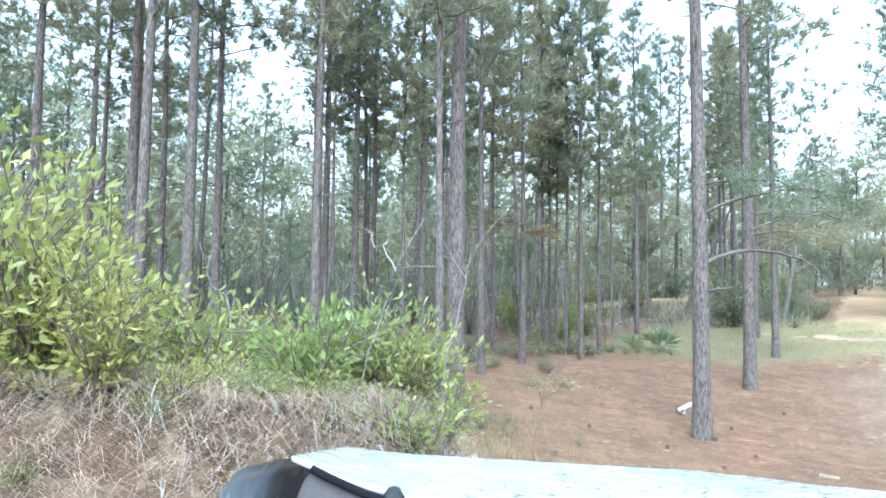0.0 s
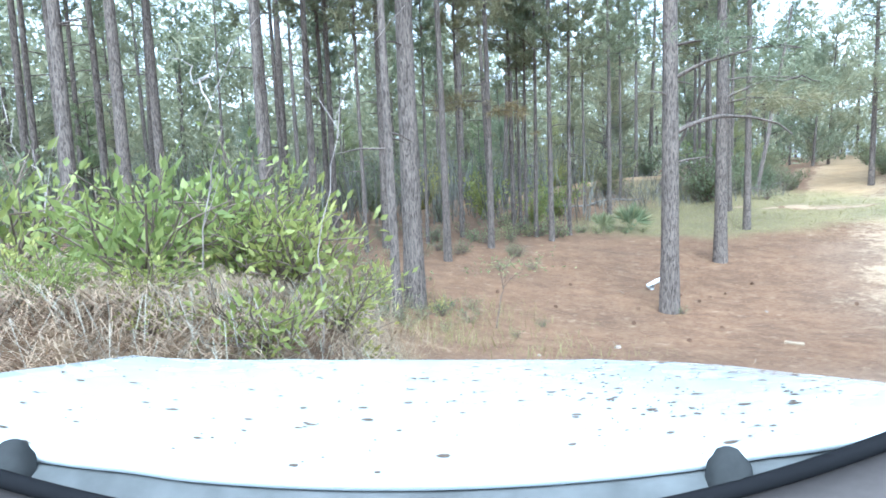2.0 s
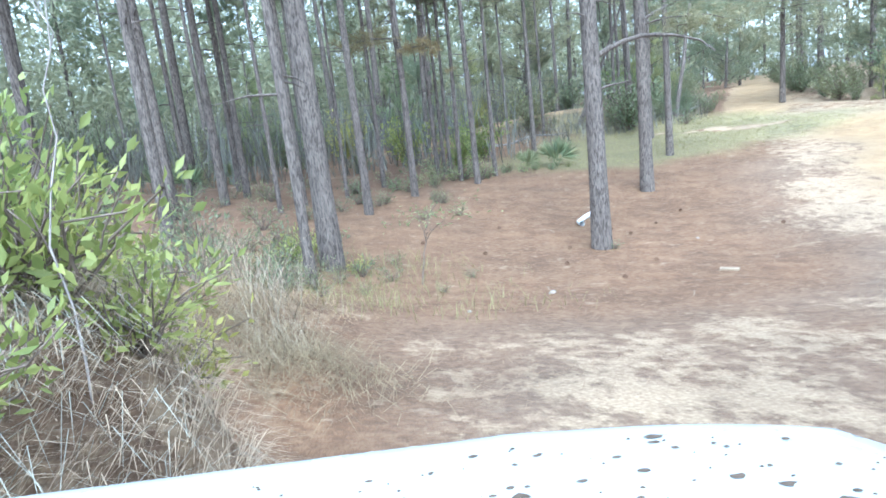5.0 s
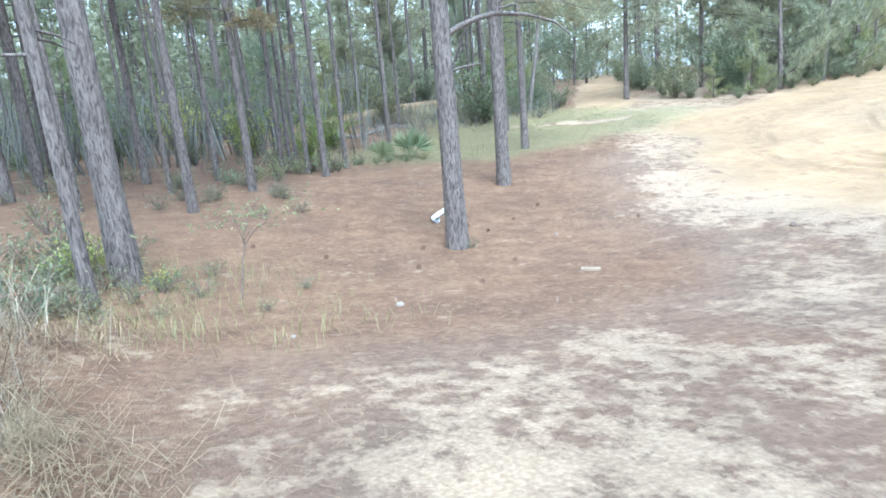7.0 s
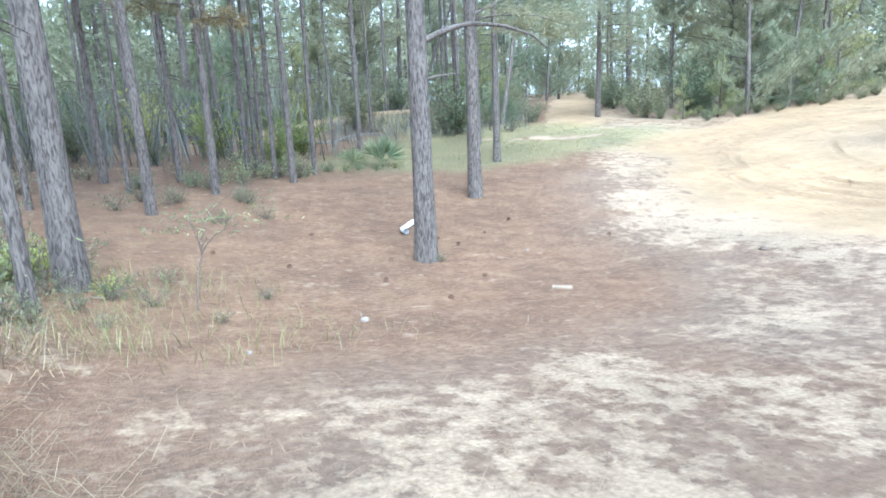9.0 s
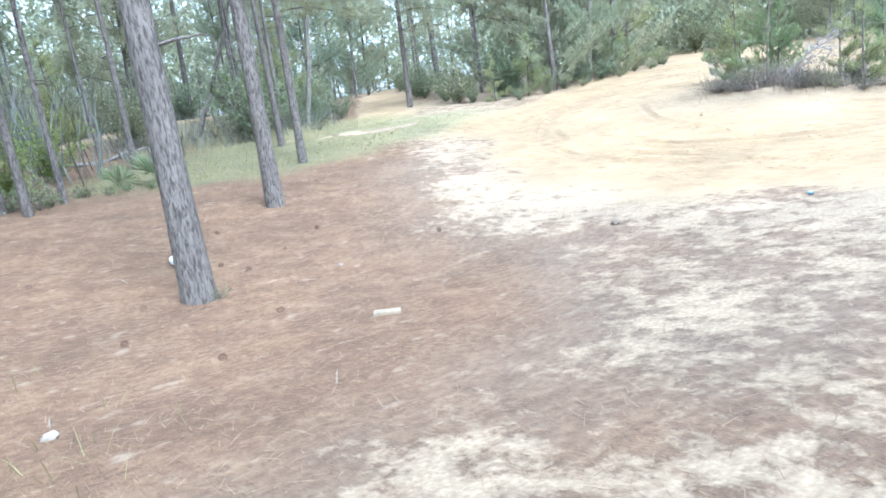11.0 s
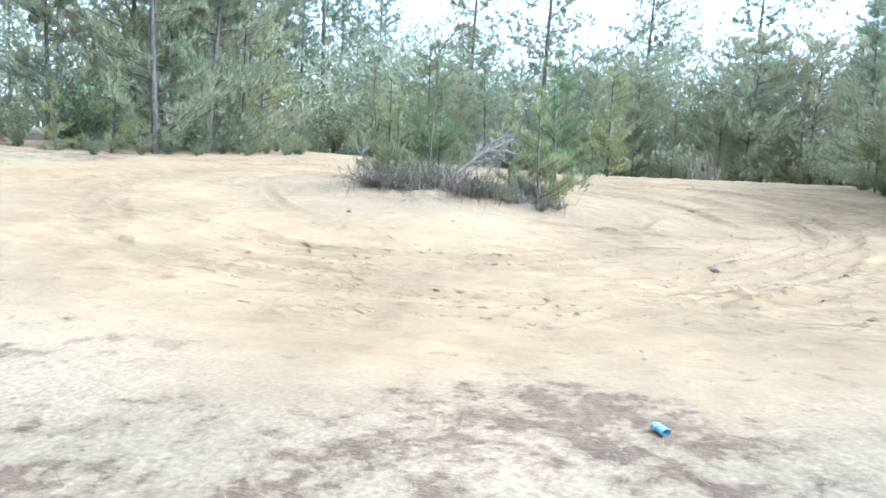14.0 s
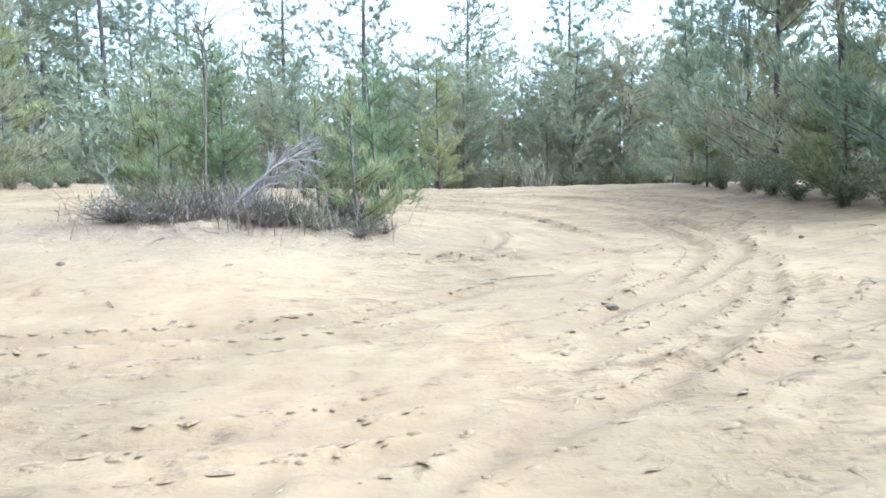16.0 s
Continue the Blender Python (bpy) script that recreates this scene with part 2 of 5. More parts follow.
    # loose sand: kicked-up crumbs and treads where wheels went, fine grain elsewhere
    worn_at = n.new("ShaderNodeAttribute")
    worn_at.attribute_name = "worn"
    grainy = mix(n, l, 0.14, mid.outputs["Fac"], fine.outputs["Fac"])
    scuff = ramp(n, [(0.42, (0, 0, 0)), (0.74, (1, 1, 1))])
    turned = noise_node(n, l, 4.6, 9, stretch=(1.4, 0.5, 1.0))
    l.new(turned.outputs["Fac"], scuff.inputs[0])
    scuff_shade = ramp(n, [(0.575, (0, 0, 0)), (0.62, (0.62, 0.62, 0.62))])  # shade beside wheel scuffs, painted into the sand as dark dashes
    l.new(turned.outputs["Fac"], scuff_shade.inputs[0])
    worn_shade = n.new("ShaderNodeMath")
    worn_shade.operation = "MULTIPLY"
    l.new(scuff_shade.outputs[0], worn_shade.inputs[0])
    l.new(worn_at.outputs["Fac"], worn_shade.inputs[1])
    # wheel grooves are mixed towards a darker brown than the sand around
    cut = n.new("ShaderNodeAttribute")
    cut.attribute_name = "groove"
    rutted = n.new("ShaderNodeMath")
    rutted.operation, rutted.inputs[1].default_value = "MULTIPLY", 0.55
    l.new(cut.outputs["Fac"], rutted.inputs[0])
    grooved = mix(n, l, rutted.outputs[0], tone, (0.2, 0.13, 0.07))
    l.new(mix(n, l, worn_shade.outputs[0], grooved, (0.165, 0.105, 0.056)), b.inputs["Base Color"])
    crumbs = ramp(n, [(0.52, (0, 0, 0)), (0.74, (1, 1, 1))])
    l.new(noise_node(n, l, 15.0, 7).outputs["Fac"], crumbs.inputs[0])
    kicked = mix(n, l, worn_at.outputs["Fac"], (0.5, 0.5, 0.5), mix(n, l, 0.22, scuff.outputs[0], crumbs.outputs[0]))
    strewing = mix(n, l, edge.outputs[0], mix(n, l, 0.5, strewn.outputs["Fac"], needles.outputs["Fac"]), grainy)
    relief(n, l, b, mix(n, l, 0.5, strewing, kicked), 0.85, 0.1)
    return m


def bark_material():
    """Grey-brown flaky plates with dark upright fissures."""
    m, n, l, b = material("pine_bark", 0.95)
    plates = noise_node(n, l, 34, 7, stretch=(1, 1, 0.24))
    plates.inputs["Roughness"].default_value, plates.inputs["Distortion"].default_value = 0.55, 0.7
    crack = ramp(n, [(0.38, (0.062, 0.05, 0.043)), (0.46, (0.12, 0.102, 0.088)), (0.55, (0.176, 0.15, 0.13)), (0.72, (0.226, 0.196, 0.171))])
    l.new(plates.outputs["Fac"], crack.inputs[0])
    grain = noise_node(n, l, 5, 5, stretch=(1, 1, 0.35))
    tone = ramp(n, [(0.3, (0.72, 0.68, 0.65)), (0.7, (1.1, 1.05, 1.0))])
    l.new(grain.outputs["Fac"], tone.inputs[0])
    l.new(mix(n, l, 1.0, crack.outputs[0], tone.outputs[0], "MULTIPLY"), b.inputs["Base Color"])
    relief(n, l, b, plates.outputs["Fac"], 0.9, 0.04)
    return m


def leaf_material(name, dark, light, through_light=0.25, gloss=0.55):
    m, n, l, b = material(name, gloss)
    geo, info = n.new("ShaderNodeNewGeometry"), n.new("ShaderNodeObjectInfo")
    r = ramp(n, [(0.0, dark), (0.6, tuple((u + v) / 2 for u, v in zip(dark, light))), (1.0, light)])
    l.new(geo.outputs["Random Per Island"], r.inputs[0])
    tint = ramp(n, [(0.0, (0.75, 0.85, 0.8)), (1.0, (1.2, 1.08, 0.95))])
    l.new(info.outputs["Random"], tint.inputs[0])
    c = mix(n, l, 1.0, r.outputs[0], tint.outputs[0], "MULTIPLY")
    l.new(c, b.inputs["Base Color"])
    tr = n.new("ShaderNodeBsdfTranslucent")
    l.new(c, tr.inputs[0])
    add = n.new("ShaderNodeMixShader")
    add.inputs[0].default_value = through_light
    l.new(b.outputs[0], add.inputs[1])
    l.new(tr.outputs[0], add.inputs[2])
    l.new(add.outputs[0], n["Material Output"].inputs[0])
    return m


def plain(name, colour, rough_value=0.7, spread=0.12, scale=6.0, metal=0.0):
    m, n, l, b = material(name, rough_value)
    t = noise_node(n, l, scale, 5)
    r = ramp(n, [(0.3, tuple(c * (1 - spread) for c in colour)), (0.7, tuple(min(1, c * (1 + spread)) for c in colour))])
    l.new(t.outputs["Fac"], r.inputs[0])
    l.new(r.outputs[0], b.inputs["Base Color"])
    b.inputs["Metallic"].default_value = metal
    return m


GROUND, BARK = ground_material(), bark_material()
NEEDLES = leaf_material("pine_needles", (0.176, 0.186, 0.12), (0.326, 0.328, 0.208), 0.5)
# feathery needles, their base colour paled to stand in for haze
HAZED_FEATHER = leaf_material("hazed_feathery_needles", (0.25, 0.258, 0.175), (0.43, 0.428, 0.292), 0.5)
YOUNG = leaf_material("young_pine_needles", (0.2, 0.225, 0.115), (0.4, 0.415, 0.215), 0.5)
BROAD = leaf_material("broad_leaves", (0.21, 0.24, 0.07), (0.47, 0.48, 0.165), 0.5)
DULL = leaf_material("thicket_leaves", (0.165, 0.18, 0.11), (0.31, 0.32, 0.19), 0.5)
GREYLEAF = leaf_material("grey_scrub_leaves", (0.13, 0.13, 0.10), (0.30, 0.28, 0.22), 0.3)
BLEACHED = leaf_material("bleached_stalks", (0.30, 0.26, 0.225), (0.66, 0.61, 0.54), 0.2)
STRAW = leaf_material("dry_grass", (0.15, 0.112, 0.08), (0.48, 0.395, 0.295), 0.2)
# bank straw, base colour lightened beyond STRAW to stand in for haze
HAZED_BANK_STRAW = leaf_material("bank_straw", (0.22, 0.175, 0.13), (0.58, 0.49, 0.385), 0.2)
DEAD = plain("grey_dead_wood", (0.36, 0.31, 0.28), 0.9, 0.3, 20)
TWIG = plain("twig_bark", (0.16, 0.12, 0.09), 0.9, 0.3, 20)

# ---------------------------------------------------------------- ground
def spaced(lo, hi, fine, far):
    core = np.arange(lo, hi + 1e-6, fine)
    out, step, v = [], fine, 0.0
    while v < far:
        step *= 1.25
        v += step
        out.append(v)
    out = np.array(out)
    return np.concatenate([(lo - out)[::-1], core, hi + out])


def stretches(far, *steps):
    """Grid lines: each stretch ends at a place and has its own step; beyond them the steps grow."""
    core = np.concatenate([np.arange(a, b - 1e-6, d) for (a, _), (b, d) in zip(steps[:-1], steps[1:])] + [[steps[-1][0]]])
    grown = spaced(0.0, 0.0, 0.4, far)
    return np.concatenate([core[0] + grown[grown < -1e-6], core, core[-1] + grown[grown > 1e-6]])


gx = stretches(900, (-8, 0), (-3.5, 0.2), (12.5, 0.125), (25.5, 0.075), (32, 0.16))
gy = stretches(900, (-2, 0), (2.5, 0.15), (17.5, 0.085), (29, 0.15), (42, 0.4))
GX, GY = np.meshgrid(gx, gy)
GZ = height(GX, GY)
nx, ny = len(gx), len(gy)
idx = np.arange(nx * ny).reshape(ny, nx)
quads = np.stack([idx[:-1, :-1], idx[:-1, 1:], idx[1:, 1:], idx[1:, :-1]], -1).reshape(-1, 4)
me = mesh("ground", np.stack([GX, GY, GZ], -1).reshape(-1, 3), quads, True)


def grassy(x, y):
    g = bump(x, y, 12.0, 24.0, 3.6, 2.6) + 0.8 * bump(x, y, 17.5, 24.5, 3.0, 2.0) + 0.5 * bump(x, y, 8.5, 24.5, 2.0, 2.0) + 1.1 * bump(x, y, 15.5, 29.5, 3.0, 2.6) + 0.55 * bump(x, y, 12.5, 34.0, 4.0, 2.0)
    for cx, cy, rx, ry in WHITE_SPOTS:
        g = g - 1.6 * bump(x, y, cx, cy, rx, ry)
    g = g - 0.45 * bump(x, y, 16.3, 25.2, 2.2, 0.8)
    return smooth(0.25, 0.9, g + 0.25 * rough(x, y, 1.5, 21, 3)) * 0.62


def worn(x, y):
    r = np.hypot((x - ISLAND[0]) * 0.88, y - ISLAND[1])
    ring = smooth(3.0, 4.4, r) * (1 - smooth(10.0, 14, r)) * smooth(0.0, 1.5, open_sand(x, y))
    return ring * smooth(-0.25, 0.5, rough(x, y, 1.9, 41, 4) + 0.12)


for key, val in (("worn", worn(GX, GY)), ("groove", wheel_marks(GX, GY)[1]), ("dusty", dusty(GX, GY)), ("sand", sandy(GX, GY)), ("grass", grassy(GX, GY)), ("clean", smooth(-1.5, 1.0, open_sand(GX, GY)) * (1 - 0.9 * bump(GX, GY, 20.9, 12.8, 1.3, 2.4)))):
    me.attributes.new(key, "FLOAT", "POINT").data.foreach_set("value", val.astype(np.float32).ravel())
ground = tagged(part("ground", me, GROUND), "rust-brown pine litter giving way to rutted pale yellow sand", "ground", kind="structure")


# ---------------------------------------------------------------- trees
def tube(path, radii, sides=8):
    """A tapered limb along a path: vertices and quads."""
    path, radii = np.asarray(path, float), np.asarray(radii, float)
    d = np.gradient(path, axis=0)
    d /= np.linalg.norm(d, axis=1, keepdims=True) + 1e-9
    ref = np.where(np.abs(d[:, 2:3]) > 0.9, [[1.0, 0, 0]], [[0, 0, 1.0]])
    u = np.cross(d, ref)
    u /= np.linalg.norm(u, axis=1, keepdims=True) + 1e-9
    v = np.cross(d, u)
    a = np.linspace(0, 2 * np.pi, sides, endpoint=False)
    ring = path[:, None] + radii[:, None, None] * (np.cos(a)[None, :, None] * u[:, None] + np.sin(a)[None, :, None] * v[:, None])
    k = np.arange(len(path) - 1)[:, None] * sides
    j = np.arange(sides)[None]
    f = np.stack([k + j, k + (j + 1) % sides, k + sides + (j + 1) % sides, k + sides + j], -1).reshape(-1, 4)
    return ring.reshape(-1, 3), f


def joined(pieces):
    vs, fs, n = [], [], 0
    for v, f in pieces:
        vs.append(v)
        fs.append(f + n)
        n += len(v)
    return np.concatenate(vs), np.concatenate(fs)


def blades(bases, ways, lengths, widths, r):
    """Narrow leaves, a triangle pair each, at the bases along the ways."""
    bases, ways = np.asarray(bases), np.asarray(ways)
    ways = ways / (np.linalg.norm(ways, axis=1, keepdims=True) + 1e-9)
    side = np.cross(ways, r.normal(size=ways.shape))
    side /= np.linalg.norm(side, axis=1, keepdims=True) + 1e-9
    lengths, widths = np.reshape(lengths, (-1, 1)), np.reshape(widths, (-1, 1))
    mid = bases + ways * lengths * 0.45
    v = np.stack([bases, mid - side * widths / 2, bases + ways * lengths, mid + side * widths / 2], 1)
    n = len(bases)
    return v.reshape(-1, 3), np.arange(4 * n).reshape(n, 4)


def tufts(spots, aims, needles, length, width, r, spread=1.0):
    n = len(spots)
    b = np.repeat(spots, needles, 0)
    w = np.repeat(aims, needles, 0) + spread * r.normal(size=(n * needles, 3)) * 0.6
    w[:, 2] += 0.1
    w /= np.linalg.norm(w, axis=1, keepdims=True) + 1e-9
    side = np.cross(w, r.normal(size=w.shape))
    side *= width / 2 / (np.linalg.norm(side, axis=1, keepdims=True) + 1e-9)
    b = b + 0.04 * r.normal(size=b.shape)
    v = np.stack([b - side, b + side, b + w * (length * r.uniform(0.7, 1.15, (len(b), 1)))], 1)
    return v.reshape(-1, 3), np.arange(3 * len(b)).reshape(-1, 3)


def pine_meshes(name, tall, girth, bare, reach, limbs, needles, length, width, seed, lean=0.0, stubs=6):
    """Trunk and crown meshes of a pine: bare below, limbs with needle tufts above."""
    r = np.random.default_rng(seed)
    t = np.linspace(0, 1, 14)
    path = np.stack([lean * tall * t**1.2 + 0.12 * np.sin(3 * t + seed) * t, 0.1 * np.sin(4 * t + 2 * seed) * t, tall * t - 0.25], -1)
    rad = girth / 2 * (1 - 0.88 * t) * (1 + 0.2 * np.exp(-t * tall / 0.3)) + 0.008
    trunk = [tube(path, rad, 10)]
    at = lambda s: np.array([np.interp(s, t, path[:, k]) for k in range(3)])  # noqa: E731
    spots, aims = [], []
    for k in range(stubs):
        s, a = r.uniform(0.18, bare), r.uniform(0, 6.28)
        d = np.array([math.cos(a), math.sin(a), r.uniform(-0.15, 0.25)])
        p = at(s)
        far = r.uniform(0.3, 0.9)
        trunk.append(tube([p, p + d * far * 0.5, p + d * far + [0, 0, -0.1 * far]], [0.022, 0.015, 0.005], 5))
    for k in range(limbs):
        s = bare + (1 - bare) * (k + r.uniform(0, 1)) / limbs
        a = k * 2.4 + r.uniform(-0.5, 0.5)
        top = (s - bare) / (1 - bare)
        far = reach * (1.05 - 0.8 * top) * r.uniform(0.6, 1.15)
        d = np.array([math.cos(a), math.sin(a), 0.05 + 0.7 * top + r.uniform(-0.2, 0.2)])
        p = at(min(s, 0.985))
        u = np.linspace(0, 1, 5)[:, None]
        droop = np.array([[0, 0, 0.18 * far]]) * u**2
        bow = p + d * far * u + droop + 0.05 * far * r.normal(size=(5, 3)) * u
        trunk.append(tube(bow, np.linspace(0.05, 0.008, 5) * (0.35 + 0.8 * girth), 4))
        for f in np.linspace(0.35, 1.0, max(3, int(far / 0.33))):
            for _ in range(3):
                q = np.array([np.interp(f, u[:, 0], bow[:, m]) for m in range(3)]) + r.normal(size=3) * [0.22, 0.22, 0.14] * min(1.4, 0.4 + far / 2)
                spots.append(q)
                aims.append(d * 0.6 + [0, 0, 0.45] + r.normal(size=3) * 0.3)
    tv, tf = joined(trunk)
    cv, cf = tufts(np.array(spots), np.array(aims), needles, length, width, r)
    return mesh(name + "_trunk", tv, tf, True), mesh(name + "_crown", cv, cf)


def tree_from(name, trunk_mesh, crown_mesh, leaves, label, category="tree", group=""):
    e = tagged(new(name), label, category, group)
    part("trunk", trunk_mesh, BARK, e)
    part("crown", crown_mesh, leaves, e)
    return e


def placed(first, made, m):
    """The first of a kind takes the first place, later ones are copies."""
    if not made:
        first.matrix_basis = m
        made.append(first)
        return first
    ob = copy_thing(first, Matrix())
    ob.matrix_basis = m
    made.append(ob)
    return ob

WOODS = "pines of the wood"
tall_kinds = []
for k, (tall, girth, bare, reach) in enumerate([(19, 0.34, 0.52, 2.6), (17, 0.27, 0.5, 2.1), (21, 0.36, 0.58, 2.9), (15, 0.2, 0.45, 1.7), (13, 0.14, 0.5, 1.2), (18, 0.32, 0.36, 3.1)]):
    tm, cm = pine_meshes("pine", tall, girth, bare, reach, 30 if bare > 0.4 else 40, 18, 0.34, 0.038, 40 + k)
    tall_kinds.append((tree_from("pine_tree", tm, cm, NEEDLES, "tall straight pine with scaly grey-brown bark and an open crown", "tree", WOODS), [], girth))


def pine(kind, x, y, girth=None, turn=None, tilt=(0.0, 0.0)):
    first, made, own = tall_kinds[kind]
    size = 1.0 if girth is None else girth / own
    m = pose(x, y, ground_at(x, y) - 0.05, tilt[0], tilt[1], rng.uniform(0, 360) if turn is None else turn)
    m = m @ Matrix.Diagonal((size, size, 1.0 * min(1.15, max(0.85, size)), 1))
    return placed(first, made, m)


# the pines that stand apart: kind, x, y, girth
for kind, x, y, girth in [(2, 5.55, 12.92, 0.36), (0, 8.93, 17.57, 0.34), (1, 12.1, 22.0, 0.24), (2, 0.45, 11.85, 0.36), (4, 0.15, 10.85, 0.15),
                          (1, -0.3, 18.7, 0.24), (1, 1.35, 17.1, 0.21), (3, 0.3, 21.6, 0.21), (4, 0.9, 19.8, 0.11), (3, -2.5, 23.1, 0.2),
                          (4, -0.8, 17.7, 0.12), (3, 2.8, 19.45, 0.2), (4, 2.1, 21.5, 0.14), (4, -3.4, 20.1, 0.15), (4, 4.1, 23.1, 0.15),
                          (4, 4.4, 23.4, 0.12), (4, 4.5, 22.8, 0.12), (4, 4.65, 21.8, 0.14), (3, 5.0, 21.0, 0.18), (4, 5.9, 22.2, 0.14),
                          (4, 8.4, 29.2, 0.13), (3, 9.0, 27.5, 0.2), (4, 10.8, 31.4, 0.14), (3, 14.0, 38.0, 0.22), (3, 15.6, 33.7, 0.2),
                          (4, 14.8, 31.4, 0.16), (4, 14.7, 30.4, 0.15), (3, 17.0, 32.5, 0.2), (1, 22.0, 29.2, 0.25),
                          (1, -6.5, 14.0, 0.28), (3, -8.9, 20.6, 0.24), (0, -5.8, 14.9, 0.3), (1, -6.0, 17.5, 0.26), (1, -3.2, 17.3, 0.27),
                          (3, -2.4, 19.5, 0.23), (3, -2.0, 21.0, 0.2), (1, -2.7, 14.6, 0.24)]:
    pine(kind, x, y, girth)

# further pines of the wood, scattered but clear of the ways
def clear_of_ways(x, y):
    if np.hypot(x - 1.0, y - 3.0) < 7 or open_sand(np.array(x), np.array(y)) > -1.5:
        return False
    return not (-6 < x < 20 and -6 < y < 24.5) and not (6 < x < 13 and 24 < y < 28)


spots = []


def scatter(n, x0, x1, y0, y1, kinds, apart):
    tries = 0
    while n and tries < 6000:
        tries += 1
        x, y = rng.uniform(x0, x1), rng.uniform(y0, y1)
        if clear_of_ways(x, y) and all((x - a) ** 2 + (y - b) ** 2 > apart**2 for a, b in spots):
            spots.append((x, y))
            k = int(rng.choice(kinds))
            pine(k, x, y, tall_kinds[k][2] * rng.uniform(0.8, 1.2), tilt=(rng.uniform(-2, 2), rng.uniform(-2, 2)))
            n -= 1


scatter(58, -34, 18, 24.5, 60, [0, 1, 1, 3, 3, 4], 1.9)
scatter(10, -22, -6, 8, 24, [1, 3, 0], 2.4)
scatter(17, 18, 46, 34, 66, [0, 1, 3], 2.8)
scatter(25, 42, 72, -34, 34, [5, 5, 1], 3.6)
scatter(10, 22, 44, -32, -8, [0, 5], 3.4)
scatter(8, -9, 15, -16, -7, [0, 2], 3.0)  # unseen pines added behind the way in, to shade it
for k, x, y in [(5, 50.6, 19.9), (5, 56.1, 8.7), (5, 52.2, -5.2), (5, 47.5, 14.5), (5, 54.0, 2.0), (5, 49.0, -9.0), (5, 42.0, 30.0)]:
    pine(k, x, y)


# a limb of dead wood on the two pines of the hollow, and a leaning trunk behind them
def limb(name, points, thick, parent_at, label):
    v, f = tube(points, np.linspace(thick, thick * 0.25, len(points)), 7)
    me = mesh(name, v, f, True)
    return tagged(part(name, me, BARK), label, "branch")


def curve_points(a, b, sag, n=8, wobble=0.0, seed=0):
    r = np.random.default_rng(seed)
    t = np.linspace(0, 1, n)[:, None]
    return np.asarray(a) * (1 - t) + np.asarray(b) * t + np.array([[0, 0, 1.0]]) * sag * 4 * t * (1 - t) + wobble * r.normal(size=(n, 3)) * t


z = ground_at(5.55, 12.92)
limb("pine_branch", curve_points((5.62, 12.9, z + 3.55), (7.9, 12.6, z + 3.45), 0.35, 9, 0.05, 1), 0.055, None, "long bare grey limb reaching out from a pine")
limb("pine_branch", curve_points((5.62, 12.9, z + 2.95), (6.3, 12.7, z + 3.05), 0.05, 6, 0.03, 2), 0.03, None, "short bare snag on a pine trunk")
limb("pine_branch", curve_points((5.62, 12.88, z + 4.6), (7.6, 12.1, z + 5.0), 0.2, 8, 0.06, 3), 0.045, None, "bare grey limb reaching out from a pine")
z = ground_at(8.93, 17.57)
limb("pine_branch", curve_points((8.95, 17.6, z + 4.4), (11.4, 16.9, z + 4.7), 0.3, 8, 0.06, 4), 0.05, None, "bare grey limb reaching out from a pine")
z = ground_at(17.2, 30.5)
v, f = tube(curve_points((17.2, 30.5, z - 0.1), (19.4, 31.5, z + 9.0), -0.2, 10, 0.05, 5), np.linspace(0.11, 0.05, 10), 8)
tagged(part("leaning_tree", mesh("leaning_tree", v, f, True), BARK), "slim leaning bare tree trunk at the wood's edge", "tree")
z = ground_at(13.0, 32.2)
v, f = tube(curve_points((12.9, 32.3, z - 0.1), (15.4, 32.0, z + 5.6), -0.25, 10, 0.06, 8), np.linspace(0.12, 0.05, 10), 8)
tagged(part("leaning_tree", mesh("leaning_tree", v, f, True), BARK), "dark leaning dead trunk in the wood", "tree")


LOG = plain("weathered_log", (0.21, 0.185, 0.165), 0.95, 0.45, 9)


def fallen_log(a, b, thick, lifted, seed, label):
    pts = curve_points((*a, 0), (*b, 0), 0.0, 12, 0.0, seed)
    pts[:, 1] += 0.35 * np.sin(np.linspace(0, 4.2, 12) + seed)
    for i, p in enumerate(pts):
        p[2] = ground_at(p[0], p[1]) + thick * 0.7 + lifted * (i / 11) ** 2 + 0.09 * math.sin(i * 1.1 + seed) * (i > 1)
    v, f = tube(pts, np.linspace(thick, thick * 0.3, 12) * (1 + 0.25 * np.sin(np.arange(12) * 2.3)), 8)
    tagged(part("fallen_log", mesh("fallen_log", v, f, True), LOG), label, "log", "fallen trunks")


fallen_log((15.6, 32.0), (18.9, 30.6), 0.075, 0.25, 9, "grey fallen trunk beside the sand road")
fallen_log((6.6, 29.9), (11.6, 30.6), 0.085, 0.2, 6, "weathered grey fallen tree trunk lying on the litter")



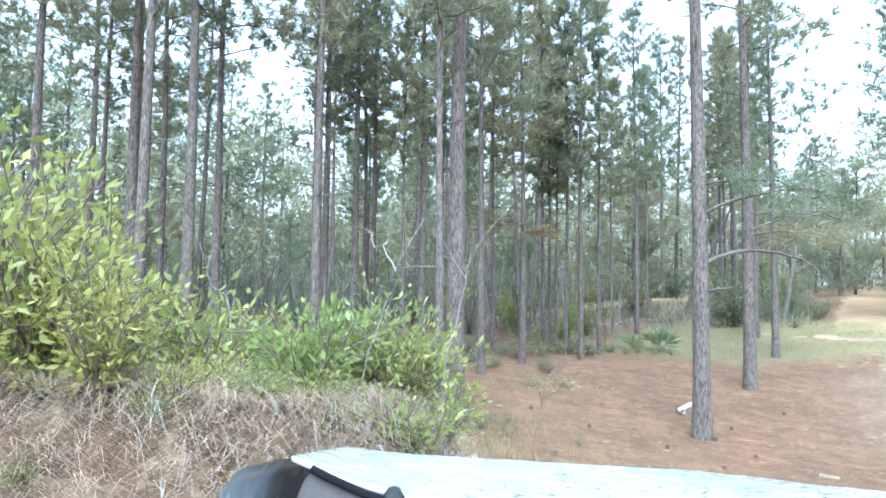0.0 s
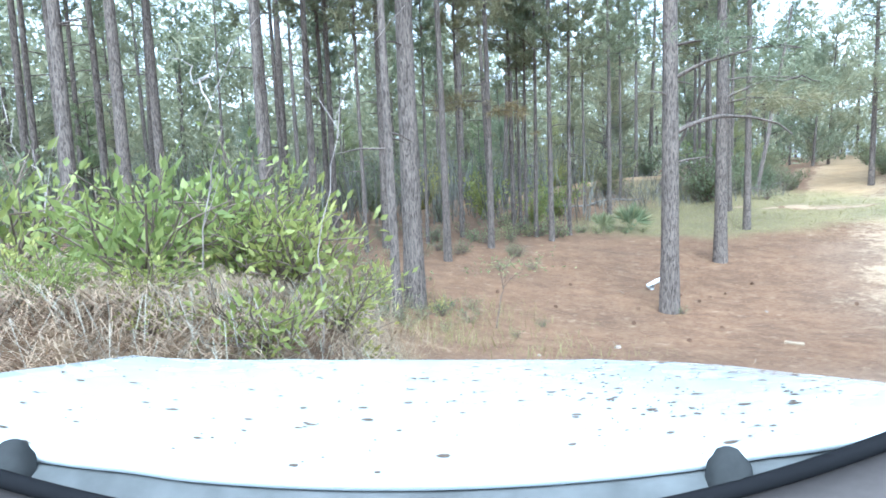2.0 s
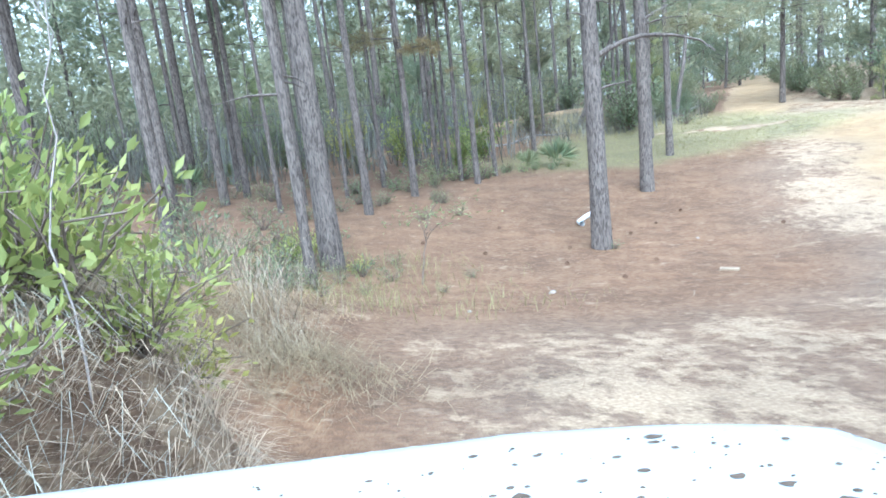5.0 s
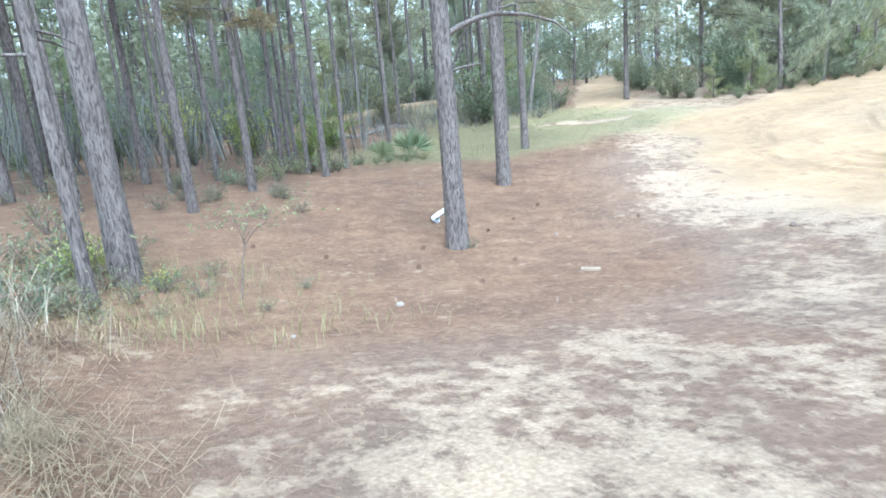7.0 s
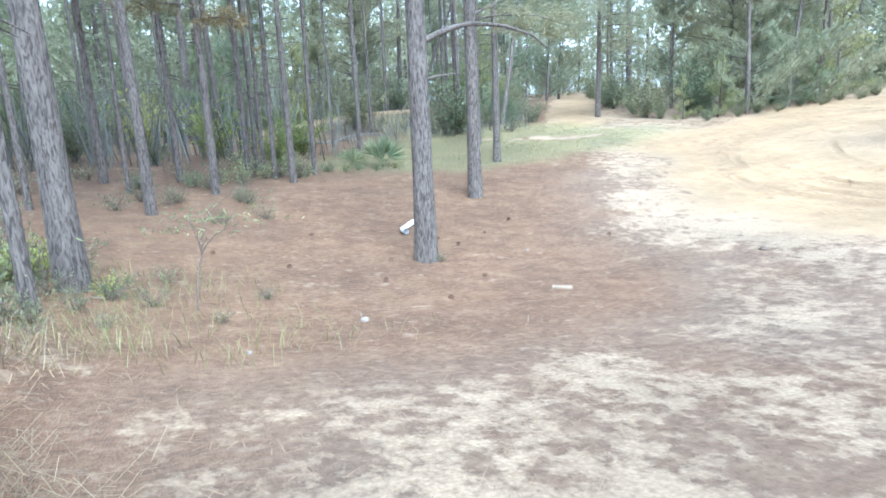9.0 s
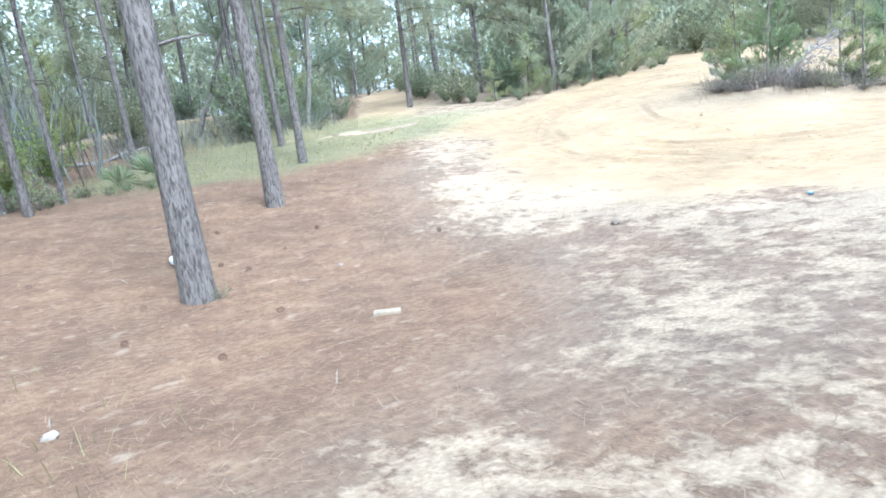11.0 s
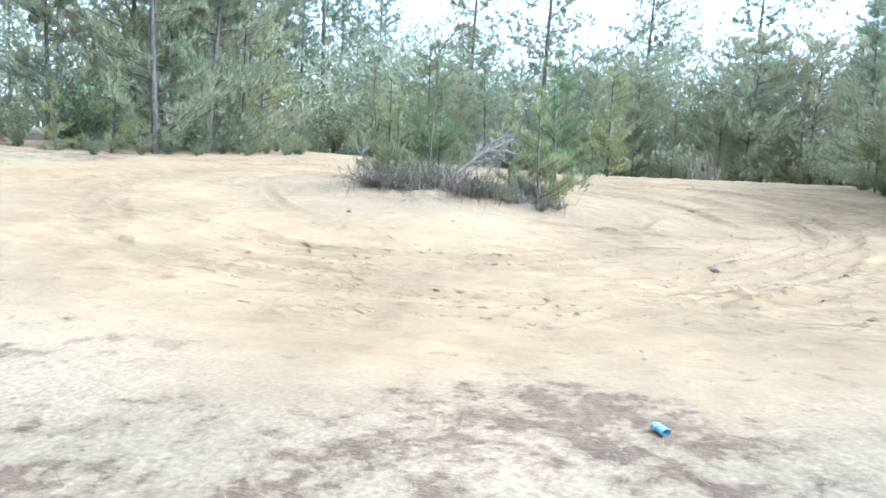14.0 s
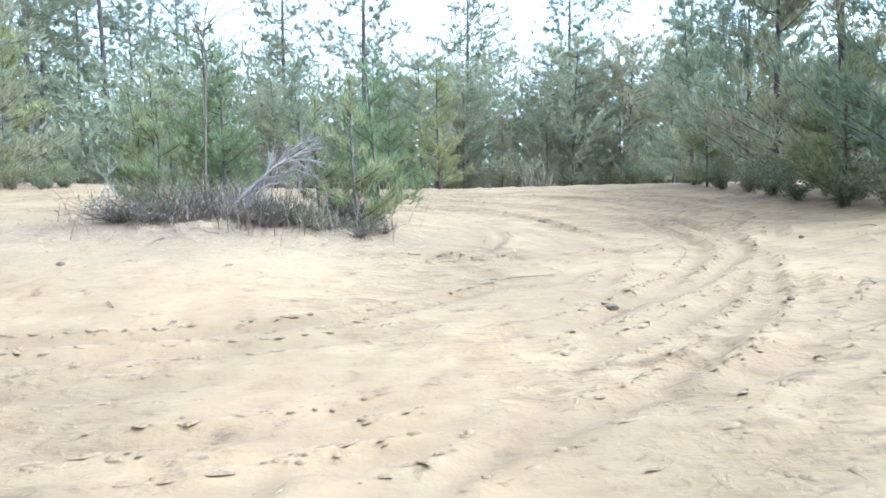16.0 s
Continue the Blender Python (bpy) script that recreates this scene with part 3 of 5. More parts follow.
# ---------------------------------------------------------------- young pines
def young_meshes(name, tall, wide, seed, per=15, dense=1.0, needle=0.17, width=0.02, base=0.06, round_top=False):
    """A bushy young pine: whorls of upturned branches from near the ground."""
    r = np.random.default_rng(seed)
    t = np.linspace(0, 1, 9)
    path = np.stack([0.06 * np.sin(3 * t + seed), 0.06 * np.cos(2 * t + seed), tall * t - 0.15], -1)
    wood = [tube(path, 0.02 * tall * (1 - 0.9 * t) * 0.55 + 0.006, 7)]
    spots, aims = [], []
    for k in range(int(34 * dense * tall / 4)):
        s = base + (0.97 - base) * r.uniform(0, 1) ** 0.9
        a = r.uniform(0, 6.283)
        prof = math.sqrt(max(0.0, 1 - (2 * s - 0.9) ** 2)) if round_top else (1 - s) ** 0.75
        far = wide * (0.12 + prof) * r.uniform(0.55, 1.15)
        p = np.array([np.interp(s, t, path[:, m]) for m in range(3)])
        d = np.array([math.cos(a), math.sin(a), r.uniform(0.1, 0.55)])
        u = np.linspace(0, 1, 4)[:, None]
        bow = p + d * far * u + np.array([[0, 0, 0.15 * far]]) * u**2
        wood.append(tube(bow, np.linspace(0.018, 0.004, 4), 4))
        for f in np.arange(0.25, 1.01, max(0.09, 0.16 / far)):
            q = np.array([np.interp(f, u[:, 0], bow[:, m]) for m in range(3)])
            for _ in range(2):
                side = r.normal(size=3) * 0.5
                spots.append(q + side * 0.16 * far * (1.1 - f) + r.normal(size=3) * 0.03)
                aims.append(d * 0.5 + [0, 0, 0.7] + side * 0.5)
    v, f = joined(wood)
    cv, cf = tufts(np.array(spots), np.array(aims), per, needle, width, r, 0.75)
    return mesh(name + "_wood", v, f, True), mesh(name + "_crown", cv, cf)


young_kinds = []
for k, (tall, wide, rt, dense, leaf) in enumerate([(7.5, 2.0, False, 1.0, HAZED_FEATHER), (4.2, 1.3, False, 1.0, YOUNG), (2.6, 0.75, False, 0.8, YOUNG), (8.0, 2.8, True, 1.15, HAZED_FEATHER)]):
    size = (0.25, 0.034) if tall > 6 else (0.19, 0.022)
    a, b = young_meshes("young_pine", tall, wide, 80 + k, 12 if tall > 6 else 18, dense, *size, 0.05, rt)
    young_kinds.append((tree_from("young_pine", a, b, leaf, "bushy young pine with feathery green needles down to the sand", "tree", "young pines round the clearing"), []))


def young(kind, x, y, size=1.0):
    first, made = young_kinds[kind]
    m = pose(x, y, ground_at(x, y) - 0.05, rng.uniform(-3, 3), rng.uniform(-3, 3), rng.uniform(0, 360)) @ Matrix.Scale(size, 4)
    return placed(first, made, m)


for kind, x, y, size in [(0, 25.4, 23.3, 1.3), (0, 28.0, 23.2, 1.25), (0, 30.4, 23.4, 1.2), (1, 32.2, 23.9, 1.4), (3, 28.4, 27.0, 1.4), (0, 26.2, 28.6, 1.1),
                         (0, 31.0, 27.5, 1.5), (3, 29.0, 26.0, 1.3), (0, 34.0, 25.8, 1.2), (1, 24.0, 23.6, 0.7), (1, 29.4, 22.9, 0.7), (3, 36.5, 29.5, 0.95), (0, 37.0, 30.5, 0.7), (3, 42.0, 18.0, 0.65),
                         (0, 37.5, 15.5, 0.65), (1, 34.6, 11.6, 1.05), (1, 36.0, 9.9, 1.15), (1, 36.6, 12.2, 1.25), (3, 43.5, 3.6, 0.95), (3, 45.0, 0.6, 1.0),
                         (0, 42.5, -3.5, 0.85), (1, 40.0, -5.5, 1.2), (0, 38.0, 0.4, 0.8), (0, 34.6, 0.8, 0.9), (3, 31.8, 0.2, 0.85), (0, 29.2, 0.6, 1.1),
                         (0, 26.6, 0.3, 1.3), (3, 27.5, -3.0, 1.1), (0, 24.0, -0.3, 1.4), (1, 25.4, 1.4, 0.7), (1, 30.6, 1.9, 0.7), (0, 41.0, 31.0, 0.9),
                         (3, 47.0, 9.0, 0.9), (0, 46.0, 13.0, 0.75), (0, 44.0, 24.0, 0.75), (3, 50.0, 4.0, 1.1), (3, 48.0, -4.0, 1.0), (0, 21.5, -4.5, 1.2),
                         (0, 27.5, 42.0, 1.2), (3, 24.5, 42.5, 1.1), (0, 30.0, 44.0, 1.3), (3, 21.5, 42.5, 1.1), (1, 18.0, 34.0, 1.2), (2, 23.0, 24.6, 0.8), (0, 14.0, 41.0, 0.8), (1, 9.5, 40.0, 1.2),
                         (1, 4.0, 33.0, 1.1), (1, -3.0, 34.0, 1.2), (0, -8.0, 36.0, 0.8), (0, -14.0, 33.0, 0.9), (1, -12.0, 26.0, 1.2), (0, 17.5, 38.5, 1.0), (3, 13.0, 41.0, 1.2), (0, 11.0, 40.5, 0.9), (0, 6.5, 41.0, 1.0),
                         *[(3 if j % 3 else 0, 46.0 + 2.5 * math.sin(j * 2.1), -12 + 2.1 * j, 0.68 + 0.2 * math.sin(j * 1.3)) for j in range(16)]]:
    young(kind, x, y, size)
# on the island in the sand
for kind, x, y, size in [(1, 23.7, 13.6, 0.8), (1, 22.9, 13.0, 0.6), (2, 21.5, 10.45, 0.95), (2, 22.4, 10.3, 1.05), (2, 23.8, 15.0, 0.9), (2, 22.2, 11.2, 0.8), (2, 23.2, 14.5, 1.0), (2, 21.9, 13.7, 0.75)]:
    young(kind, x, y, size)


# a dying bough hanging in the wood, and green boughs low on the pines of the hollow
RUSTY = leaf_material("dying_needles", (0.15, 0.12, 0.06), (0.30, 0.24, 0.12), 0.35)


def bough(x, y, z, reach, way, mat, seed, label):
    r = np.random.default_rng(seed)
    d = np.array([math.cos(way), math.sin(way), -0.12])
    stem = curve_points((x, y, z), np.array([x, y, z]) + d * reach, 0.08 * reach, 7, 0.03, seed)
    e = tagged(new("pine_bough"), label, "branch", "low pine boughs")
    v, f = tube(stem, np.linspace(0.03, 0.006, 7), 5)
    part("limb", mesh("limb", v, f, True), BARK, e)
    n = int(26 * reach)
    s = r.uniform(0.2, 1.0, n)
    sp = np.stack([np.interp(s, np.linspace(0, 1, 7), stem[:, m]) for m in range(3)], -1) + r.normal(size=(n, 3)) * [0.26, 0.26, 0.16] * reach / 2
    v, f = tufts(sp, np.tile(d * 0.7 + [0, 0, -0.1], (n, 1)) + 0.4 * r.normal(size=(n, 3)), 16, 0.3, 0.018, r)
    part("needles", mesh("needles", v, f), mat, e)
    return e


for x, y, up, reach, way, mat, seed in [(2.8, 19.4, 4.3, 1.5, 3.5, RUSTY, 1), (2.8, 19.4, 4.0, 1.3, 5.6, RUSTY, 2), (8.93, 17.57, 4.9, 2.6, -0.2, NEEDLES, 3), (8.93, 17.57, 4.3, 2.4, -0.7, NEEDLES, 4), (12.1, 22.0, 4.2, 2.2, -0.3, NEEDLES, 5),
                                        (12.1, 22.0, 4.9, 2.4, -1.0, NEEDLES, 6), (22.0, 29.2, 4.2, 2.6, -1.2, HAZED_FEATHER, 7), (22.0, 29.2, 5.0, 2.6, -2.4, HAZED_FEATHER, 8), (22.0, 29.2, 4.6, 2.4, 0.2, HAZED_FEATHER, 9), (5.55, 12.92, 5.2, 2.2, -0.4, NEEDLES, 10)]:
    bough(x, y, ground_at(x, y) + up, reach, way, mat, 900 + seed, "rust-tinged dying pine bough" if mat is RUSTY else "low green pine bough on the trunk")


r = np.random.default_rng(930)
for k in range(16):
    way, up = k * 2.4 + r.uniform(-0.3, 0.3), 2.6 + 0.42 * k
    if math.sin(way) > 0.3:  # none over the road
        continue
    bough(22.0, 29.2, ground_at(22.0, 29.2) + up, 2.2 + 1.4 * r.uniform(), way, HAZED_FEATHER, 931 + k, "low drooping olive-green pine bough beside the sand road")


# ---------------------------------------------------------------- shrubs
def leaf_cloud(spots, aims, length, width, r, far=False):
    """Folded oval leaves, six faces each; two for leaves seen far off."""
    n = len(spots)
    aims = aims / (np.linalg.norm(aims, axis=1, keepdims=True) + 1e-9)
    side = np.cross(aims, r.normal(size=aims.shape))
    side /= np.linalg.norm(side, axis=1, keepdims=True) + 1e-9
    up = np.cross(side, aims)
    ln, wd = length * r.uniform(0.6, 1.2, (n, 1)), width * r.uniform(0.7, 1.15, (n, 1))
    if far:
        rows = [spots, spots + aims * ln * 0.45 - side * wd / 2 + up * wd * 0.2, spots + aims * ln, spots + aims * ln * 0.45 + side * wd / 2 + up * wd * 0.2]
        k = np.arange(n)[:, None] * 4
        return np.stack(rows, 1).reshape(-1, 3), np.concatenate([k + [[0, 1, 2]], k + [[0, 2, 3]]], 0)
    rows = [spots, spots + aims * ln * 0.33 - side * wd / 2 + up * wd * 0.22, spots + aims * ln * 0.7 - side * wd * 0.4 + up * wd * 0.18, spots + aims * ln,
            spots + aims * ln * 0.7 + side * wd * 0.4 + up * wd * 0.18, spots + aims * ln * 0.33 + side * wd / 2 + up * wd * 0.22, spots + aims * ln * 0.5]
    v = np.stack(rows, 1).reshape(-1, 3)
    k = np.arange(n)[:, None] * 7
    f = np.concatenate([k + [[0, 1, 6]], k + [[1, 2, 6]], k + [[2, 3, 6]], k + [[3, 4, 6]], k + [[4, 5, 6]], k + [[5, 0, 6]]], 0)
    return v, f


def shrub_meshes(name, tall, wide, stems, per, length, width, seed, low=0.25, far=False):
    r = np.random.default_rng(seed)
    wood, spots, aims = [], [], []
    for _ in range(stems):
        a, far = r.uniform(0, 6.283), wide * math.sqrt(r.uniform(0, 1))
        h = tall * r.uniform(0.55, 1.0) * (1 - 0.35 * far / wide)
        t = np.linspace(0, 1, 6)[:, None]
        way = np.array([[math.cos(a) * far, math.sin(a) * far, 0]]) * t**1.3 + np.array([[0, 0, h]]) * t + 0.05 * r.normal(size=(6, 3)) * t
        wood.append(tube(way, np.linspace(0.009, 0.003, 6), 4))
        for s in r.uniform(low, 1.0, per):
            q = np.array([np.interp(s, t[:, 0], way[:, m]) for m in range(3)])
            out = np.array([math.cos(a), math.sin(a), 0.7]) * 0.5 + r.normal(size=3) * 0.75
            spots.append(q + out * 0.06)
            aims.append(out + [0, 0, 0.35])
    lv, lf = leaf_cloud(np.array(spots), np.array(aims), length, width, r, far)
    wood = [joined(wood)] if stems > 10 else wood
    return [mesh(name + "_stems", v, f, True) for v, f in wood], mesh(name + "_leaves", lv, lf)


def shrub_from(name, meshes, leaves, label, group):
    e = tagged(new(name), label, "shrub", group)
    for me in meshes[0]:
        part("stem" if len(meshes[0]) > 1 else "wood", me, TWIG, e)
    part("leaves", meshes[1], leaves, e)
    return e, []


def grow(kind, x, y, size=1.0, lift=0.0, squash=1.0):
    first, made = kind
    m = pose(x, y, ground_at(x, y) - 0.03 + lift, 0, 0, rng.uniform(0, 360)) @ Matrix.Diagonal((size, size, size * squash, 1))
    return placed(first, made, m)


laurel = [shrub_from("leafy_shrub", shrub_meshes("leafy_shrub", 0.75, 0.5, 28, 16, 0.08, 0.033, 200 + k, 0.25), BROAD, "bright green broad-leaved shrub growing on a straw bank", "shrubs on the bank") for k in range(2)]
for k, x, y, size in [(0, -1.45, 2.95, 0.85), (1, -0.95, 2.9, 0.75), (0, -0.5, 2.95, 0.7), (1, -0.1, 3.0, 0.6), (0, -1.9, 3.0, 0.95), (1, -1.2, 3.35, 0.9), (0, -0.65, 3.4, 0.8), (1, -0.15, 3.45, 0.75), (0, -2.4, 3.1, 1.05),
                      (1, -1.75, 3.5, 0.9), (0, -2.9, 3.4, 1.1), (1, -1.0, 3.9, 0.8), (0, -0.35, 3.9, 0.7), (1, -2.4, 4.0, 1.1), (0, 0.1, 3.6, 0.6), (1, -1.15, 2.65, 0.5), (0, -0.3, 2.72, 0.45), (1, -3.2, 4.6, 1.3), (0, -2.9, 5.6, 1.4),
                      (1, -3.6, 6.4, 1.5), (0, -4.2, 5.0, 1.4), (1, -0.75, 2.62, 0.4), (0, -1.65, 2.62, 0.55), (1, -2.9, 7.4, 1.3), (0, 0.0, 4.2, 0.7), (1, -0.55, 4.3, 0.8), (0, -0.6, 3.2, 0.85), (1, -0.05, 3.5, 0.8)]:
    grow(laurel[k], x, y, size * (0.5 if y < 3.0 else 1.0))
for k, x, y, size in [(0, -1.15, 2.5, 0.4), (1, -0.72, 2.48, 0.36), (0, -0.42, 2.5, 0.42), (1, -0.15, 2.55, 0.45), (0, -0.22, 2.4, 0.36), (1, -0.95, 2.42, 0.3), (0, -1.5, 2.46, 0.42), (1, -1.75, 2.42, 0.36), (1, -0.55, 2.38, 0.3)]:
    grow(laurel[k], x, y, size, 0.02)
r = np.random.default_rng(206)
for _ in range(24):  # single sprigs through the straw
    grow(laurel[int(r.integers(2))], r.uniform(-2.4, 0.25), r.uniform(2.36, 2.9), r.uniform(0.18, 0.36))
tall_laurel = shrub_from("tall_leafy_shrub", shrub_meshes("tall_leafy_shrub", 1.35, 0.6, 40, 26, 0.085, 0.034, 205, 0.1), BROAD, "tall bright green leafy bush on the bank", "shrubs on the bank")
for x, y, size in [(-1.75, 2.8, 0.85), (-2.1, 3.05, 1.1), (-1.4, 2.65, 0.6), (-2.5, 3.4, 1.2), (-2.9, 4.2, 0.9), (-2.5, 2.6, 0.9), (-0.3, 3.6, 0.62)]:
    grow(tall_laurel, x, y, size, 0.1 if y < 2.7 else 0.0)
sapling = [shrub_from("broadleaf_sapling", shrub_meshes("broadleaf_sapling", 2.0, 0.65, 9, 34, 0.09, 0.045, 214, 0.3), BROAD, "thin leafy green sapling in the dry grass", "saplings by the bank")]
for x, y, size in [(-0.9, 6.9, 0.95), (-1.7, 7.4, 1.05), (-2.4, 6.7, 1.1), (-3.1, 8.2, 1.2), (-1.9, 9.6, 0.8), (-3.6, 10.5, 1.2)]:
    grow(sapling[0], x, y, size)
grassy_shrub = shrub_from("low_shrub", shrub_meshes("low_shrub", 0.6, 0.45, 18, 11, 0.11, 0.035, 230, 0.15), YOUNG, "low yellow-green shrub at the foot of the pines", "undergrowth")
weedy = [shrub_from("low_shrub", shrub_meshes("low_shrub", 0.55, 0.4, 14, 10, 0.07, 0.03, 220 + k, 0.2), DULL, "thin dull green undergrowth shrub on the wood floor", "undergrowth") for k in range(2)]
for x, y, size in [(-0.9, 10.6, 1.1), (-0.4, 11.4, 1.0), (0.9, 11.3, 0.8), (-1.6, 11.6, 1.3), (-2.3, 12.4, 1.4), (-1.2, 12.6, 1.2), (-3.2, 11.4, 1.5), (-3.6, 13.2, 1.6), (0.4, 13.0, 1.0), (-0.6, 13.4, 1.2),
                   (1.3, 11.0, 0.6), (2.6, 11.2, 0.35), (5.75, 12.75, 0.45), (2.0, 10.2, 0.4), (-2.6, 15.4, 1.5), (-1.4, 20.2, 1.3), (-5.0, 18.0, 1.8), (-4.6, 12.8, 1.7), (3.6, 20.6, 0.9), (1.7, 18.2, 0.8),
                   (-2.0, 9.6, 1.2), (-3.0, 9.0, 1.5), (0.3, 9.9, 0.5), (-6.5, 12.0, 2.0), (4.1, 22.2, 1.4), (5.3, 21.6, 1.3), (6.5, 22.6, 0.9), (3.2, 22.6, 1.6), (-1.2, 11.0, 1.5), (-0.2, 12.4, 1.2), (-2.0, 13.6, 1.7), (-4.2, 15.0, 2.0), (-3.0, 17.0, 1.8), (0.2, 10.4, 0.8), (-1.0, 15.4, 1.4), (-2.6, 10.4, 1.6), (-5.4, 10.2, 2.0), (-0.2, 9.7, 0.9), (-0.6, 10.1, 1.2), (-1.4, 9.9, 1.3), (0.55, 10.9, 0.7), (-1.9, 10.8, 1.3), (0.9, 10.1, 0.5), (1.5, 12.1, 0.6), (0.2, 11.6, 0.9)]:
    grow(weedy[int(rng.integers(2))], x, y, size)
r = np.random.default_rng(224)
for _ in range(30):
    grow(weedy[int(r.integers(2))], r.uniform(-4.5, 4.0), r.uniform(16.0, 24.0), r.uniform(0.6, 1.2))
for _ in range(34):
    x, y = r.uniform(-3.2, 0.2), r.uniform(9.9, 14.0)
    grow(weedy[int(r.integers(2))], x, y, r.uniform(0.5, 1.0))
for x, y, size in [(0.02, 12.3, 1.0), (-0.25, 12.1, 0.7), (0.85, 11.5, 0.5)]:
    grow(laurel[0], x, y, size)
for x, y, size in [(7.4, 22.5, 0.55), (7.9, 22.3, 0.5), (6.9, 22.4, 0.6), (6.4, 22.6, 0.6), (8.6, 22.5, 0.4), (5.6, 21.9, 0.8), (4.9, 22.0, 1.1), (4.4, 21.8, 1.0), (3.7, 21.4, 1.0), (3.0, 21.0, 0.9), (2.4, 20.6, 0.9), (5.4, 23.0, 1.3), (4.0, 23.6, 1.4)]:
    grow(grassy_shrub, x, y, size)
thick = [shrub_from("thicket_bush", shrub_meshes("thicket_bush", 2.2, 1.3, 30, 46, 0.125, 0.06, 240 + k, 0.12, True), m, "dense green thicket bush among the pines", "thicket") for k, m in enumerate((DULL, BROAD, DULL))]
for k, x, y, size in [(0, 24.3, 25.4, 1.5), (0, 22.8, 26.6, 1.1), (0, 25.8, 26.0, 1.3), (1, 5.2, 24.6, 0.9), (1, 6.6, 26.8, 1.1), (1, 3.6, 27.4, 1.2), (0, 1.5, 26.2, 0.5), (1, 12.0, 41.0, 1.3), (0, 14.8, 40.5, 1.2),
                      (0, 16.0, 31.6, 0.8), (0, 16.6, 30.4, 0.6), (2, 17.6, 33.4, 0.8), (0, 25.6, 31.0, 0.9), (2, 24.6, 29.6, 0.7), (0, 18.8, 36.5, 0.9), (2, 28.0, 36.0, 1.0), (1, 17.6, 36.4, 1.5), (2, -1.0, 29.0, 1.4), (0, -5.0, 28.6, 0.8), (2, -8.0, 25.0, 0.9), (0, -10.0, 18.0, 1.4), (2, -9.0, 14.5, 1.3), (0, -7.8, 11.0, 1.3),
                      (1, 7.0, 38.5, 1.3), (2, 10.2, 41.0, 1.8), (0, 2.5, 38.0, 1.8), (2, -4.0, 40.0, 1.9), (0, -10.0, 30.0, 1.7), (2, -16.0, 26.0, 1.8), (0, 28.5, 24.4, 0.8), (2, 31.5, 24.8, 0.9), (0, 34.6, 24.6, 0.7),
                      (2, 39.0, 31.0, 1.1), (0, 38.5, 12.0, 0.9), (2, 41.0, 6.5, 1.0), (0, 42.0, 1.0, 1.0), (2, 37.0, 1.4, 0.6), (0, 33.0, 1.6, 0.55), (2, 28.2, 1.5, 0.5), (0, 26.0, 1.0, 0.5), (2, 23.4, 0.8, 0.5),
                      (0, -6.0, 32.0, 1.6), (2, -2.0, 36.0, 1.8), (1, 1.0, 33.0, 1.4), (0, 6.0, 36.0, 1.5), (2, -12.0, 36.0, 2.0), (0, -18.0, 32.0, 2.0), (2, -14.0, 21.0, 1.6), (0, 8.0, 45.0, 2.2), (2, 0.0, 46.0, 2.4), (0, -8.0, 46.0, 2.4), (2, 15.0, 47.0, 2.2), (0, -20.0, 42.0, 2.4),
                      (0, 47.0, 17.0, 1.8), (2, 46.0, 22.0, 1.8), (2, 40.5, 15.0, 1.4), (0, 43.0, 26.0, 1.8)]:
    grow(thick[k], x, y, size)
r = np.random.default_rng(262)
for _ in range(26):  # low growth that hides the foot of the mound
    x, y = r.uniform(10.5, 19.0), r.uniform(28.2, 33.5)
    if open_sand(x, y) < -0.4:
        grow(weedy[int(r.integers(2))] if r.uniform() < 0.65 else thick[2], x, y, r.uniform(0.9, 1.7) if r.uniform() < 0.75 else 0.7)
for k, x, y, size in [(0, 18.6, 31.2, 0.55), (2, 19.3, 32.6, 0.6), (0, 17.4, 32.0, 0.7), (2, 24.6, 31.2, 0.9), (0, 26.2, 33.0, 1.0), (0, 21.2, 36.2, 0.7), (2, 11.8, 37.6, 0.9), (0, 14.6, 38.2, 1.0), (1, 9.0, 38.6, 1.0),
                      (0, 19.4, 33.9, 0.85), (2, 20.4, 35.4, 0.9), (0, 21.6, 37.0, 0.9), (2, 18.2, 31.6, 0.6), (0, 17.6, 30.4, 0.45), (0, 25.0, 32.4, 0.8), (2, 26.4, 34.2, 0.8), (0, 27.6, 36.4, 0.9), (2, 22.6, 39.0, 1.1), (0, 29.0, 39.0, 1.2), (0, 18.4, 33.2, 0.7), (2, 21.6, 37.6, 0.8), (0, 16.2, 33.4, 0.7), (2, 24.4, 24.6, 0.55), (0, 26.4, 24.1, 0.55), (2, 28.6, 23.9, 0.6), (0, 30.4, 24.0, 0.55), (0, 22.7, 25.6, 0.6), (2, 23.4, 28.2, 0.6), (0, 25.2, 28.6, 0.8)]:
    grow(thick[k], x, y, size)
for k, x, y, size in [(2, 23.0, 23.2, 0.32), (0, 24.4, 22.9, 0.4), (2, 25.7, 23.0, 0.5), (0, 27.0, 22.8, 0.45), (2, 28.3, 22.9, 0.5), (0, 29.6, 22.6, 0.45), (2, 30.9, 22.8, 0.5), (0, 32.2, 22.5, 0.45), (2, 33.4, 22.7, 0.5),
                      (0, 34.2, 23.4, 0.55), (2, 26.4, 22.5, 0.28), (0, 31.5, 22.3, 0.3), (2, 28.9, 22.3, 0.28)]:
    grow(thick[k], x, y, size)  # low growth along the edge of the clearing
